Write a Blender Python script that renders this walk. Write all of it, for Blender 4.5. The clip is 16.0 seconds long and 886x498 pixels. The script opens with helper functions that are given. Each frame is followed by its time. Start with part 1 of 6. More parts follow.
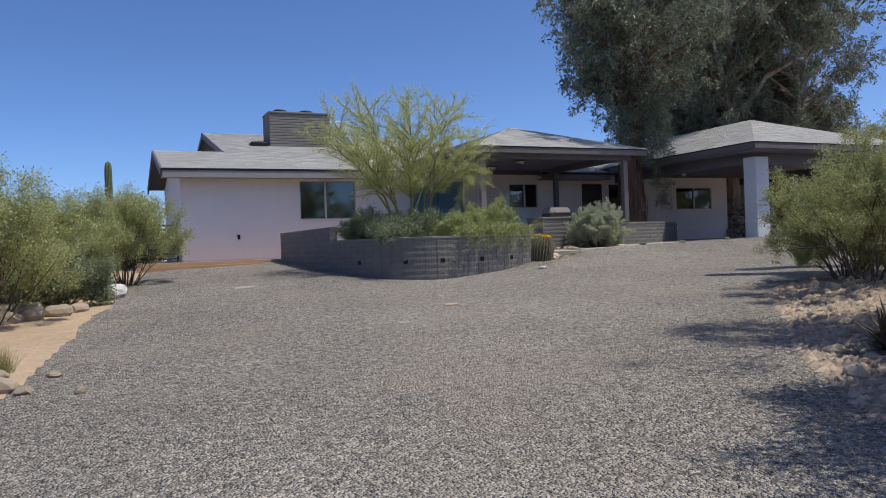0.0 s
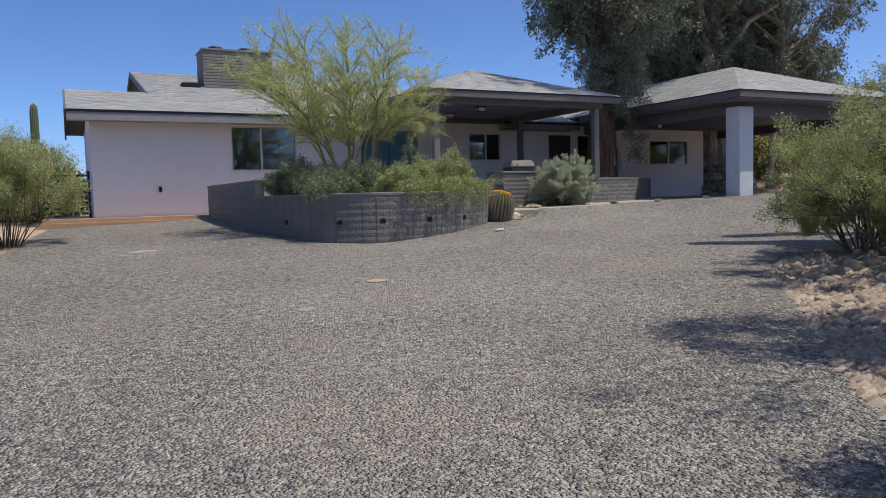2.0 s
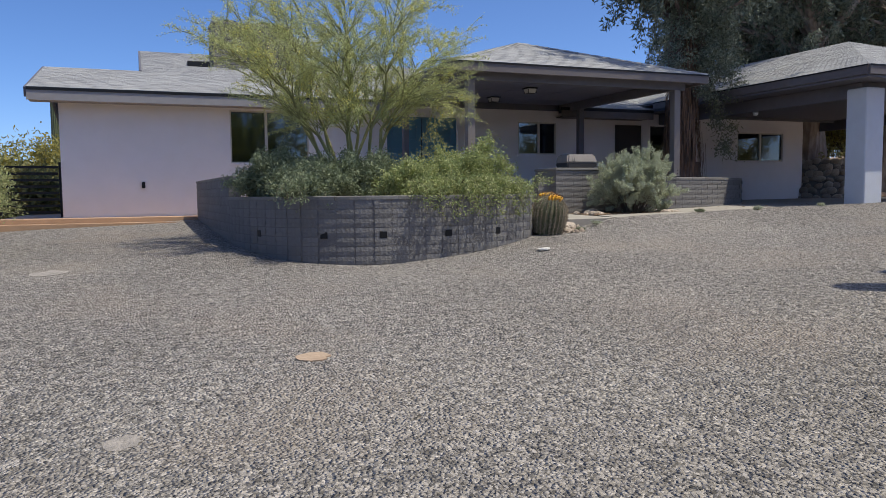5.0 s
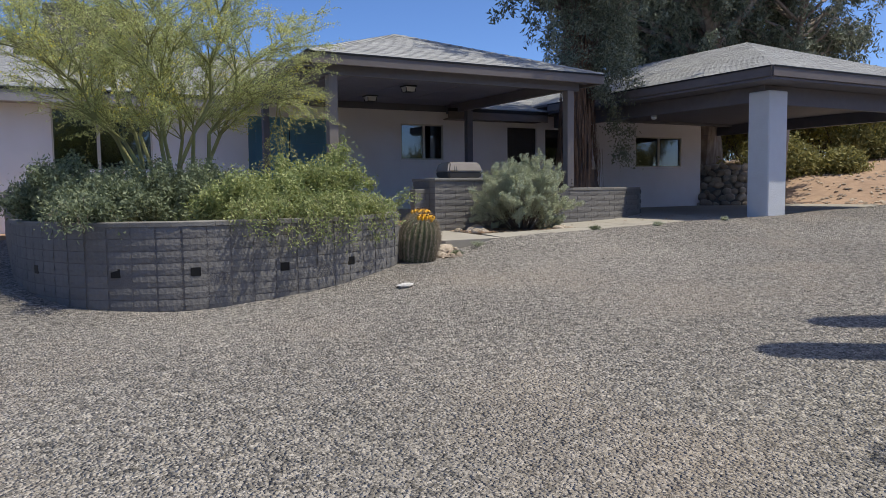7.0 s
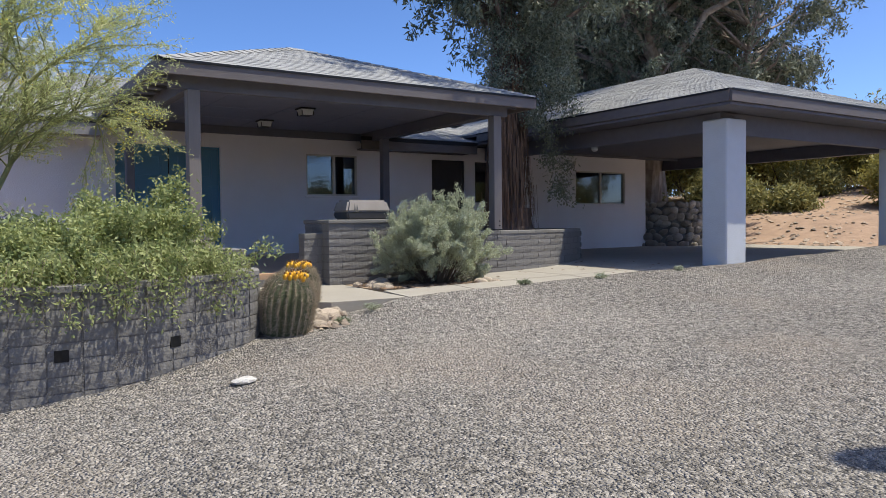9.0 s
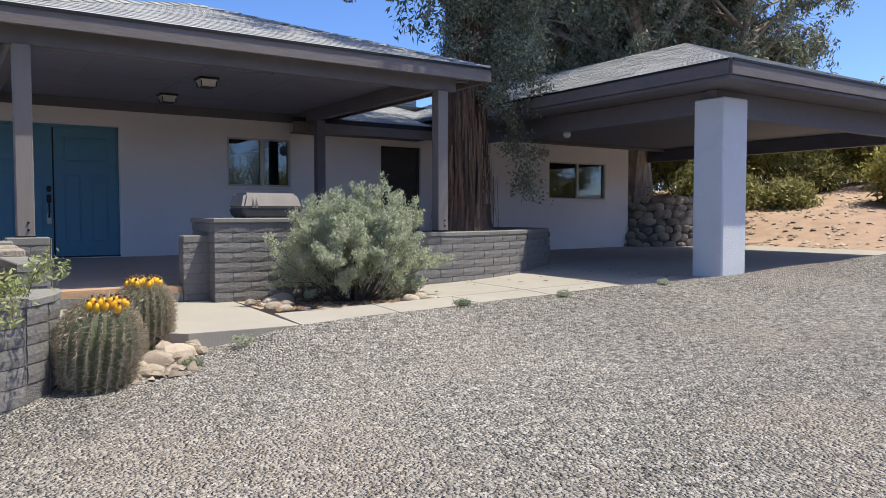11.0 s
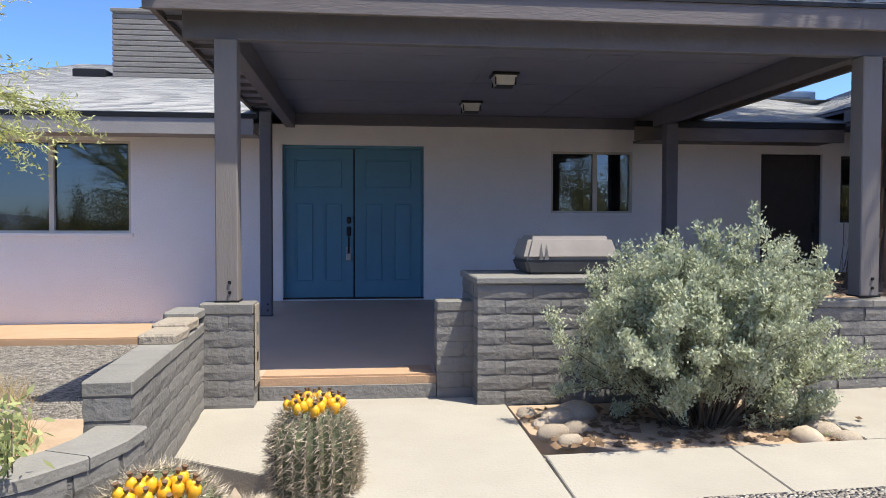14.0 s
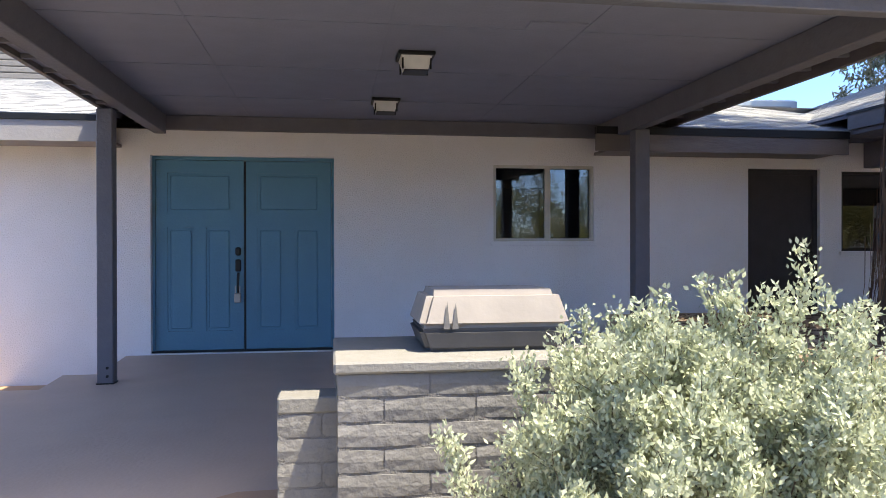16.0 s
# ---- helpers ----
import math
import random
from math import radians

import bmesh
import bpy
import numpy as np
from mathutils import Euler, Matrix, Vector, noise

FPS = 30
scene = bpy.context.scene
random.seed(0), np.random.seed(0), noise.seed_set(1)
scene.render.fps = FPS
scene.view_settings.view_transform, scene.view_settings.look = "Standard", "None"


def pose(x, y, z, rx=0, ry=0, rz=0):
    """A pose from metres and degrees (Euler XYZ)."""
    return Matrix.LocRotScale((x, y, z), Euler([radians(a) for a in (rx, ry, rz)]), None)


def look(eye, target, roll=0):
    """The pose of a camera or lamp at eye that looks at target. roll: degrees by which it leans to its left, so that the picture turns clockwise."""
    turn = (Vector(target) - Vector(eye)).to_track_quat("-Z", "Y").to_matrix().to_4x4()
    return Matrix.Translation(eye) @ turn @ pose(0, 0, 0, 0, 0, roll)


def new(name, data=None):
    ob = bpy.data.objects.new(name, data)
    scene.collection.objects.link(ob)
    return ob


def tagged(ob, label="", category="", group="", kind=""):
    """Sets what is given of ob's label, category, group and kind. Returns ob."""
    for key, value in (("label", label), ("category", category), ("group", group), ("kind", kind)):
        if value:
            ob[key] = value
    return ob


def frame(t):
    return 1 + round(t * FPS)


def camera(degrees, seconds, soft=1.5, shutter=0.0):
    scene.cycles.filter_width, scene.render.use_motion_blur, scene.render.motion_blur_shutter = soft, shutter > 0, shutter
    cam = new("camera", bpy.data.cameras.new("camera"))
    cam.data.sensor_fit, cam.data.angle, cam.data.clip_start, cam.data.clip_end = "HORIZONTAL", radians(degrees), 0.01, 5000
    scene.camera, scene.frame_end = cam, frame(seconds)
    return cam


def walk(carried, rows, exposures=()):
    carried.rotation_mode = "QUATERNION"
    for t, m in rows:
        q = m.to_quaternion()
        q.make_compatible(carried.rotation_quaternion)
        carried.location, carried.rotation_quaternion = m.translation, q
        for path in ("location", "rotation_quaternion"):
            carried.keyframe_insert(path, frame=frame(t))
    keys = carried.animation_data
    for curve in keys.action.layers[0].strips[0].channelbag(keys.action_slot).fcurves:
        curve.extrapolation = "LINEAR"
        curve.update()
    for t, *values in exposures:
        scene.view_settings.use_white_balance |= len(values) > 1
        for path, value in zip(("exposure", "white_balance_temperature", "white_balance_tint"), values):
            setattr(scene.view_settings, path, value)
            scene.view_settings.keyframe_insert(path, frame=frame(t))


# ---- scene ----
cam = camera(61.3, 16.0, soft=0.9)
METRES, EYE, TILT, LEAN, TURN = 17.6, 1.5, 0.0, 0.0, -21.5
PATH = [
    (0, (-0.263, -0.207, 2.06), (0.56, 1.616, 2.054), -2.0),
    (0.5, (0.016, 0.275, 2.045), (0.879, 2.079, 2.015), -1.8),
    (1, (0.424, 0.709, 2.083), (1.394, 2.457, 2.039), -2.0),
    (1.5, (0.845, 1.134, 2.151), (1.78, 2.898, 2.031), -1.6),
    (2, (1.159, 1.651, 2.159), (2.051, 3.436, 2.023), -1.4),
    (2.5, (1.525, 2.1, 2.186), (2.427, 3.879, 2.051), -1.5),
    (3, (1.863, 2.594, 2.205), (2.735, 4.387, 2.048), -1.0),
    (3.2, (1.973, 2.838, 2.221), (2.815, 4.646, 2.067), -1.0),
    (5.3, (3.533, 5.056, 2.364), (4.266, 6.91, 2.209), -0.8),
    (5.5, (3.656, 5.213, 2.421), (4.386, 7.066, 2.237), -0.9),
    (6, (3.942, 5.705, 2.453), (4.706, 7.541, 2.236), -0.8),
    (6.5, (4.373, 6.086, 2.484), (5.32, 7.835, 2.272), -0.7),
    (7, (4.832, 6.395, 2.569), (5.793, 8.142, 2.414), -0.7),
    (7.5, (5.291, 6.807, 2.656), (6.313, 8.519, 2.503), -0.7),
    (8, (5.824, 7.182, 2.678), (6.912, 8.86, 2.647), -2.0),
    (8.5, (6.179, 7.663, 2.688), (7.265, 9.341, 2.614), -0.6),
    (9, (6.61, 8.185, 2.721), (7.698, 9.862, 2.653), -0.6),
    (9.2, (6.862, 8.317, 2.72), (7.961, 9.986, 2.647), -0.8),
    (11.3, (8.683, 9.991, 2.883), (9.799, 11.647, 2.78), 0.1),
    (11.5, (8.838, 10.186, 2.926), (9.919, 11.864, 2.799), 0.1),
    (12, (9.225, 10.592, 2.933), (10.304, 12.27, 2.793), 0.1),
    (12.5, (9.468, 11.067, 2.973), (10.475, 12.789, 2.823), -0.1),
    (12.7, (9.549, 11.299, 3.014), (10.434, 13.084, 2.848), 0.1),
    (13, (9.639, 11.616, 3.071), (10.327, 13.487, 2.921), -0.1),
    (13.5, (9.946, 12.041, 3.143), (10.417, 13.984, 3.083), -0.1),
    (14, (10.115, 12.483, 3.142), (10.318, 14.472, 3.082), 0.1),
    (14.5, (10.279, 13.006, 3.196), (10.481, 14.996, 3.159), 0.2),
    (15, (10.593, 13.48, 3.234), (10.811, 15.468, 3.22), 0.2),
    (15.3, (10.714, 13.783, 3.219), (10.973, 15.766, 3.183), -1.2),
    (15.5, (10.766, 13.993, 3.224), (11.073, 15.969, 3.221), -0.0),
    (16, (10.869, 14.471, 3.279), (11.162, 16.45, 3.271), -0.1),
]
EXPOSURES = [(0, 0.44, 7020, 5), (5.5, 0.54, 6950, 5), (7, 0.57, 7000, 4), (9, 0.87, 6950, 4), (11.5, 1.14, 6950, 4), (12.5, 1.25, 6950, 4), (13.5, 1.37, 6870, 4), (14.5, 1.37, 7260, 4), (15.2, 1.65, 7480, 4), (16, 2.21, 7680, 4)]
walk(cam, [(t, look(eye, target, roll)) for t, eye, target, roll in PATH], EXPOSURES)

# ---- world, sun ----
SUN = (0.80, -0.56, 2.25)
world = bpy.data.worlds.new("world")
scene.world = world
world.use_nodes = True
sky = world.node_tree.nodes.new("ShaderNodeTexSky")
sky.sky_type, sky.sun_disc = "NISHITA", False
sky.sun_elevation = math.atan2(SUN[2], math.hypot(SUN[0], SUN[1]))
sky.sun_rotation = math.atan2(SUN[0], SUN[1])
sky.air_density, sky.dust_density, sky.ozone_density, sky.altitude = 0.48, 1.0, 5.5, 0
deep = world.node_tree.nodes.new("ShaderNodeHueSaturation")
deep.inputs["Saturation"].default_value = 1.15
deep.inputs["Hue"].default_value = 0.507
world.node_tree.links.new(sky.outputs[0], deep.inputs["Color"])
world.node_tree.links.new(deep.outputs[0], world.node_tree.nodes["Background"].inputs[0])
world.node_tree.nodes["Background"].inputs[1].default_value = 0.15
sun = new("sun", bpy.data.lights.new("sun", "SUN"))
sun.data.energy, sun.data.angle, sun.data.color = 2.75, radians(0.53), (1.0, 0.95, 0.88)
sun.matrix_world = look(SUN, (0, 0, 0))


# ---- materials ----
def mat(name, base, rough=0.8, metal=0.0, var=None, scale=6.0, bump=0.0, bscale=40.0, amount=0.5, detail=6.0, stretch=(1, 1, 1), coarse=0.6, island=0.0, objrand=0.0, spec=0.5):
    """A surface with colour varied at two scales and a fine relief."""
    m = bpy.data.materials.new(name)
    m.use_nodes = True
    n, l = m.node_tree.nodes, m.node_tree.links
    b = n["Principled BSDF"]
    b.inputs["Roughness"].default_value, b.inputs["Metallic"].default_value = rough, metal
    b.inputs["Specular IOR Level"].default_value = spec
    tc = n.new("ShaderNodeTexCoord")
    mp = n.new("ShaderNodeMapping")
    mp.inputs["Scale"].default_value = stretch
    l.new(tc.outputs["Object"], mp.inputs[0])
    v = var or tuple(c * 0.7 for c in base)
    t1 = n.new("ShaderNodeTexNoise")
    t1.inputs["Scale"].default_value, t1.inputs["Detail"].default_value = scale, detail
    t2 = n.new("ShaderNodeTexNoise")
    t2.inputs["Scale"].default_value, t2.inputs["Detail"].default_value = coarse, 3
    l.new(mp.outputs[0], t1.inputs[0])
    l.new(mp.outputs[0], t2.inputs[0])
    r1 = n.new("ShaderNodeMapRange")
    r1.inputs[1].default_value, r1.inputs[2].default_value, r1.inputs[4].default_value = 0.35, 0.65, amount
    l.new(t1.outputs[0], r1.inputs[0])
    r2 = n.new("ShaderNodeMapRange")
    r2.inputs[1].default_value, r2.inputs[2].default_value, r2.inputs[4].default_value = 0.4, 0.7, amount
    l.new(t2.outputs[0], r2.inputs[0])
    add = n.new("ShaderNodeMath")
    add.use_clamp = True
    l.new(r1.outputs[0], add.inputs[0])
    l.new(r2.outputs[0], add.inputs[1])
    mix = n.new("ShaderNodeMix")
    mix.data_type = "RGBA"
    mix.inputs[6].default_value, mix.inputs[7].default_value = (*base, 1), (*v, 1)
    l.new(add.outputs[0], mix.inputs[0])
    out = mix.outputs[2]
    if island or objrand:
        src = n.new("ShaderNodeNewGeometry").outputs["Random Per Island"] if island else n.new("ShaderNodeObjectInfo").outputs["Random"]
        k = island or objrand
        rr = n.new("ShaderNodeMapRange")
        rr.inputs[3].default_value, rr.inputs[4].default_value = 1 - k, 1 + k
        l.new(src, rr.inputs[0])
        hs = n.new("ShaderNodeHueSaturation")
        l.new(rr.outputs[0], hs.inputs["Value"])
        l.new(out, hs.inputs["Color"])
        out = hs.outputs[0]
    l.new(out, b.inputs["Base Color"])
    if bump:
        t3 = n.new("ShaderNodeTexNoise")
        t3.inputs["Scale"].default_value, t3.inputs["Detail"].default_value = bscale, 8
        l.new(mp.outputs[0], t3.inputs[0])
        bp = n.new("ShaderNodeBump")
        bp.inputs["Strength"].default_value, bp.inputs["Distance"].default_value = bump, 0.02
        l.new(t3.outputs[0], bp.inputs["Height"])
        l.new(bp.outputs[0], b.inputs["Normal"])
    return m


def stones_mat(name, cols, scale, rough=0.9, dist=0.02, strength=1.0, patch=None, speck=0.0):
    """Small loose stones: one colour a cell, with rounded relief."""
    m = bpy.data.materials.new(name)
    m.use_nodes = True
    n, l = m.node_tree.nodes, m.node_tree.links
    b = n["Principled BSDF"]
    b.inputs["Roughness"].default_value = rough
    b.inputs["Specular IOR Level"].default_value = 0.25
    tc = n.new("ShaderNodeTexCoord")
    warp = n.new("ShaderNodeTexNoise")
    warp.inputs["Scale"].default_value = scale * 0.6
    wm = n.new("ShaderNodeMix")
    wm.data_type, wm.blend_type = "RGBA", "LINEAR_LIGHT"
    wm.inputs[0].default_value = 0.4 / scale
    l.new(tc.outputs["Object"], warp.inputs[0])
    l.new(tc.outputs["Object"], wm.inputs[6])
    l.new(warp.outputs[1], wm.inputs[7])
    v = n.new("ShaderNodeTexVoronoi")
    v.inputs["Scale"].default_value = scale
    l.new(wm.outputs[2], v.inputs["Vector"])
    sp = n.new("ShaderNodeSeparateColor")
    l.new(v.outputs["Color"], sp.inputs[0])
    cr = n.new("ShaderNodeValToRGB")
    cr.color_ramp.interpolation = "CONSTANT"
    els = cr.color_ramp.elements
    for i, c in enumerate(cols):
        e = els[i] if i < 2 else els.new(0.5)
        e.position = i / len(cols)
        e.color = (*c, 1)
    l.new(sp.outputs[0], cr.inputs[0])
    big = n.new("ShaderNodeTexNoise")
    big.inputs["Scale"].default_value, big.inputs["Detail"].default_value = 0.35, 6
    l.new(tc.outputs["Object"], big.inputs[0])
    rr = n.new("ShaderNodeMapRange")
    rr.inputs[1].default_value, rr.inputs[2].default_value, rr.inputs[3].default_value, rr.inputs[4].default_value = 0.3, 0.7, 0.84, 1.14
    l.new(big.outputs[0], rr.inputs[0])
    hs = n.new("ShaderNodeHueSaturation")
    l.new(rr.outputs[0], hs.inputs["Value"])
    l.new(cr.outputs[0], hs.inputs["Color"])
    col = hs.outputs[0]
    if speck:
        sn = n.new("ShaderNodeTexNoise")
        sn.inputs["Scale"].default_value, sn.inputs["Detail"].default_value, sn.inputs["Roughness"].default_value = scale * 0.34, 4, 0.8
        l.new(tc.outputs["Object"], sn.inputs[0])
        sr = n.new("ShaderNodeMapRange")
        sr.inputs[1].default_value, sr.inputs[2].default_value, sr.inputs[3].default_value, sr.inputs[4].default_value = 0.38, 0.62, 1 - speck, 1 + speck
        l.new(sn.outputs[0], sr.inputs[0])
        sh = n.new("ShaderNodeHueSaturation")
        l.new(sr.outputs[0], sh.inputs["Value"])
        l.new(col, sh.inputs["Color"])
        col = sh.outputs[0]
    if patch:
        pn = n.new("ShaderNodeTexNoise")
        pn.inputs["Scale"].default_value, pn.inputs["Detail"].default_value = 0.55, 5
        l.new(tc.outputs["Object"], pn.inputs[0])
        pr = n.new("ShaderNodeMapRange")
        pr.inputs[1].default_value, pr.inputs[2].default_value, pr.inputs[4].default_value = 0.52, 0.72, 0.6
        l.new(pn.outputs[0], pr.inputs[0])
        pm = n.new("ShaderNodeMix")
        pm.data_type = "RGBA"
        pm.inputs[7].default_value = (*patch, 1)
        l.new(pr.outputs[0], pm.inputs[0])
        l.new(col, pm.inputs[6])
        col = pm.outputs[2]
    l.new(col, b.inputs["Base Color"])
    bp = n.new("ShaderNodeBump")
    bp.invert = True
    bp.inputs["Strength"].default_value, bp.inputs["Distance"].default_value = strength, dist
    l.new(v.outputs["Distance"], bp.inputs["Height"])
    l.new(bp.outputs[0], b.inputs["Normal"])
    return m


def leaf_mat(name, c1, c2, rough=0.6, trans=0.35):
    m = bpy.data.materials.new(name)
    m.use_nodes = True
    n, l = m.node_tree.nodes, m.node_tree.links
    b = n["Principled BSDF"]
    b.inputs["Roughness"].default_value = rough
    b.inputs["Specular IOR Level"].default_value = 0.3
    g = n.new("ShaderNodeNewGeometry")
    mix = n.new("ShaderNodeMix")
    mix.data_type = "RGBA"
    mix.inputs[6].default_value, mix.inputs[7].default_value = (*c1, 1), (*c2, 1)
    l.new(g.outputs["Random Per Island"], mix.inputs[0])
    l.new(mix.outputs[2], b.inputs["Base Color"])
    t = n.new("ShaderNodeBsdfTranslucent")
    l.new(mix.outputs[2], t.inputs[0])
    ms = n.new("ShaderNodeMixShader")
    ms.inputs[0].default_value = trans
    l.new(b.outputs[0], ms.inputs[1])
    l.new(t.outputs[0], ms.inputs[2])
    l.new(ms.outputs[0], n["Material Output"].inputs[0])
    return m


def glass_mat(name, tint=(0.4, 0.45, 0.47)):
    m = bpy.data.materials.new(name)
    m.use_nodes = True
    n, l = m.node_tree.nodes, m.node_tree.links
    n.remove(n["Principled BSDF"])
    tr, gl, fr, mx = n.new("ShaderNodeBsdfTransparent"), n.new("ShaderNodeBsdfGlossy"), n.new("ShaderNodeFresnel"), n.new("ShaderNodeMixShader")
    tr.inputs[0].default_value = (*tint, 1)
    gl.inputs["Roughness"].default_value = 0.01
    gl.inputs[0].default_value = (0.9, 0.95, 1, 1)
    fr.inputs[0].default_value = 1.9
    l.new(fr.outputs[0], mx.inputs[0])
    l.new(tr.outputs[0], mx.inputs[1])
    l.new(gl.outputs[0], mx.inputs[2])
    l.new(mx.outputs[0], n["Material Output"].inputs[0])
    return m


def shingle_mat(name):
    m = mat(name, (0.375, 0.375, 0.375), 0.95, var=(0.285, 0.285, 0.29), scale=90, bump=0.5, bscale=160, amount=0.4, island=0.13)
    return m


STUCCO = mat("white stucco", (0.81, 0.78, 0.80), 0.9, var=(0.75, 0.72, 0.73), scale=3, bump=0.45, bscale=70, amount=0.35)
COLUMN = mat("white column paint", (0.66, 0.69, 0.74), 0.85, var=(0.58, 0.60, 0.64), scale=4, bump=0.35, bscale=60, amount=0.35)
BLOCK = mat("grey painted slump block", (0.205, 0.196, 0.189), 0.8, var=(0.168, 0.16, 0.154), scale=14, bump=0.5, bscale=28, amount=0.5, objrand=0.08)
MORTAR = mat("grey painted mortar", (0.185, 0.175, 0.17), 0.9, bump=0.6, bscale=90)
CAP = mat("grey cap block", (0.225, 0.215, 0.20), 0.8, var=(0.185, 0.176, 0.165), scale=10, bump=0.3, bscale=50, amount=0.5, objrand=0.12)
BARE = mat("bare concrete block", (0.36, 0.31, 0.25), 0.9, var=(0.27, 0.23, 0.19), scale=12, bump=0.8, bscale=50)
BROWN = mat("dark brown grey painted wood", (0.14, 0.137, 0.163), 0.65, var=(0.115, 0.112, 0.134), scale=8, bump=0.25, bscale=30, stretch=(1, 1, 1), amount=0.5)
FASCIA = mat("grey brown painted fascia board", (0.17, 0.147, 0.14), 0.6, var=(0.12, 0.10, 0.097), scale=7, bump=0.2, bscale=24, stretch=(0.5, 1, 2.5), amount=0.4)
POSTM = mat("grey brown painted post", (0.22, 0.195, 0.185), 0.6, var=(0.19, 0.168, 0.16), scale=10, bump=0.15, bscale=30, stretch=(3, 3, 0.4), amount=0.4)
CEIL = mat("dark brown ceiling paint", (0.22, 0.228, 0.30), 0.7, var=(0.185, 0.192, 0.25), scale=5, bump=0.15, bscale=60, amount=0.4)
SHINGLE = shingle_mat("grey asphalt shingles")
GRAVEL = stones_mat("grey crushed gravel", [(0.33, 0.305, 0.28), (0.41, 0.375, 0.34), (0.20, 0.187, 0.178), (0.35, 0.318, 0.285), (0.42, 0.38, 0.34), (0.175, 0.162, 0.152)], 48, dist=0.05, patch=(0.44, 0.37, 0.31), speck=0.5)
PEBBLE = mat("gravel stones", (0.28, 0.256, 0.232), 0.9, var=(0.19, 0.174, 0.16), scale=30, bump=0.3, bscale=120, island=0.75)
DIRT = mat("tan desert soil", (0.45, 0.335, 0.24), 0.95, var=(0.35, 0.25, 0.175), scale=5, bump=0.9, bscale=14, amount=0.5)
HILLM = mat("orange tan desert soil", (0.42, 0.285, 0.20), 0.95, var=(0.30, 0.20, 0.14), scale=2.2, bump=1.0, bscale=6, amount=0.6, coarse=0.25)
REDROCK = stones_mat("reddish crushed rock", [(0.23, 0.14, 0.12), (0.32, 0.22, 0.19), (0.17, 0.11, 0.10), (0.27, 0.2, 0.18)], 30)
CONCRETE = mat("pale concrete", (0.37, 0.34, 0.297), 0.9, var=(0.31, 0.282, 0.242), scale=3, bump=0.25, bscale=60, amount=0.4)
CONCRETE_EDGE = mat("rough concrete edge", (0.3, 0.265, 0.22), 0.95, bump=0.8, bscale=40)
ORANGE = mat("terracotta orange floor paint", (0.47, 0.31, 0.20), 0.8, var=(0.40, 0.255, 0.16), scale=5, bump=0.2, bscale=50, amount=0.5)
PORCHF = mat("taupe porch floor paint", (0.50, 0.38, 0.30), 0.55, var=(0.44, 0.33, 0.26), scale=3, bump=0.15, bscale=40, amount=0.5)
TEAL = mat("teal blue door paint", (0.085, 0.23, 0.335), 0.45, var=(0.075, 0.20, 0.29), scale=6, bump=0.1, bscale=40, amount=0.4)
BLACKM = mat("black metal", (0.012, 0.012, 0.013), 0.5, 0.3, bump=0.05)
SCREEN = mat("dark brown security screen", (0.065, 0.058, 0.06), 0.7, bump=0.6, bscale=300)
STEEL = mat("brushed steel", (0.45, 0.45, 0.46), 0.35, 0.9)
FRAME = mat("cream window frame", (0.55, 0.52, 0.47), 0.5, var=(0.48, 0.45, 0.4), amount=0.3)
FRAMEG = mat("grey window frame", (0.36, 0.38, 0.40), 0.45)
GLASS = glass_mat("window glass")
LAMPGLASS = mat("frosted lamp glass", (0.72, 0.72, 0.72), 0.35)
TARP = mat("grey vinyl grill cover", (0.33, 0.295, 0.27), 0.9, var=(0.27, 0.24, 0.22), scale=5, bump=0.2, bscale=12, amount=0.5)
TARPD = mat("dark vinyl skirt", (0.10, 0.095, 0.095), 0.6, bump=0.3, bscale=14)
ROCK = mat("pale desert rock", (0.50, 0.415, 0.33), 0.9, var=(0.38, 0.305, 0.24), scale=9, bump=0.7, bscale=25, objrand=0.25)
ROCKB = mat("pink brown rubble", (0.38, 0.305, 0.245), 0.95, var=(0.25, 0.195, 0.155), scale=9, bump=0.7, bscale=25, island=0.35)
WALLROCK = mat("grey brown fieldstone", (0.40, 0.35, 0.30), 0.9, var=(0.28, 0.24, 0.20), scale=9, bump=0.8, bscale=20, objrand=0.3)
WHITEROCK = mat("white quartz rock", (0.7, 0.68, 0.66), 0.7, var=(0.55, 0.52, 0.5), scale=8, bump=0.6, bscale=15)
BARK = mat("shaggy brown bark", (0.19, 0.14, 0.115), 0.95, var=(0.11, 0.08, 0.066), scale=7, bump=1.0, bscale=14, stretch=(3, 3, 0.45), amount=0.8)
STRIP = mat("peeling bark", (0.24, 0.15, 0.10), 0.95, var=(0.10, 0.06, 0.04), scale=12, island=0.4, stretch=(2, 2, 0.4))
PALEBARK = mat("pale smooth bark", (0.46, 0.40, 0.34), 0.85, var=(0.2, 0.15, 0.12), scale=4, bump=0.5, bscale=12, stretch=(2, 2, 0.6), amount=0.7)
GREENBARK = mat("yellow green bark", (0.30, 0.31, 0.12), 0.7, var=(0.18, 0.17, 0.09), scale=9, bump=0.3, bscale=30)
TWIG = mat("grey brown twigs", (0.13, 0.10, 0.075), 0.9, bump=0.4)
EUCL = leaf_mat("eucalyptus leaves", (0.09, 0.11, 0.07), (0.31, 0.33, 0.24), 0.5, 0.25)
PACKED = mat("pale packed gravel dust", (0.40, 0.355, 0.315), 0.95, var=(0.27, 0.245, 0.22), scale=22, bump=0.8, bscale=45, amount=0.9)
EAVE = mat("light grey painted eave board", (0.31, 0.295, 0.30), 0.7, var=(0.26, 0.245, 0.25), scale=6, bump=0.15)
PVL = leaf_mat("yellow green fine leaves", (0.42, 0.48, 0.19), (0.71, 0.71, 0.36), 0.6, 0.45)
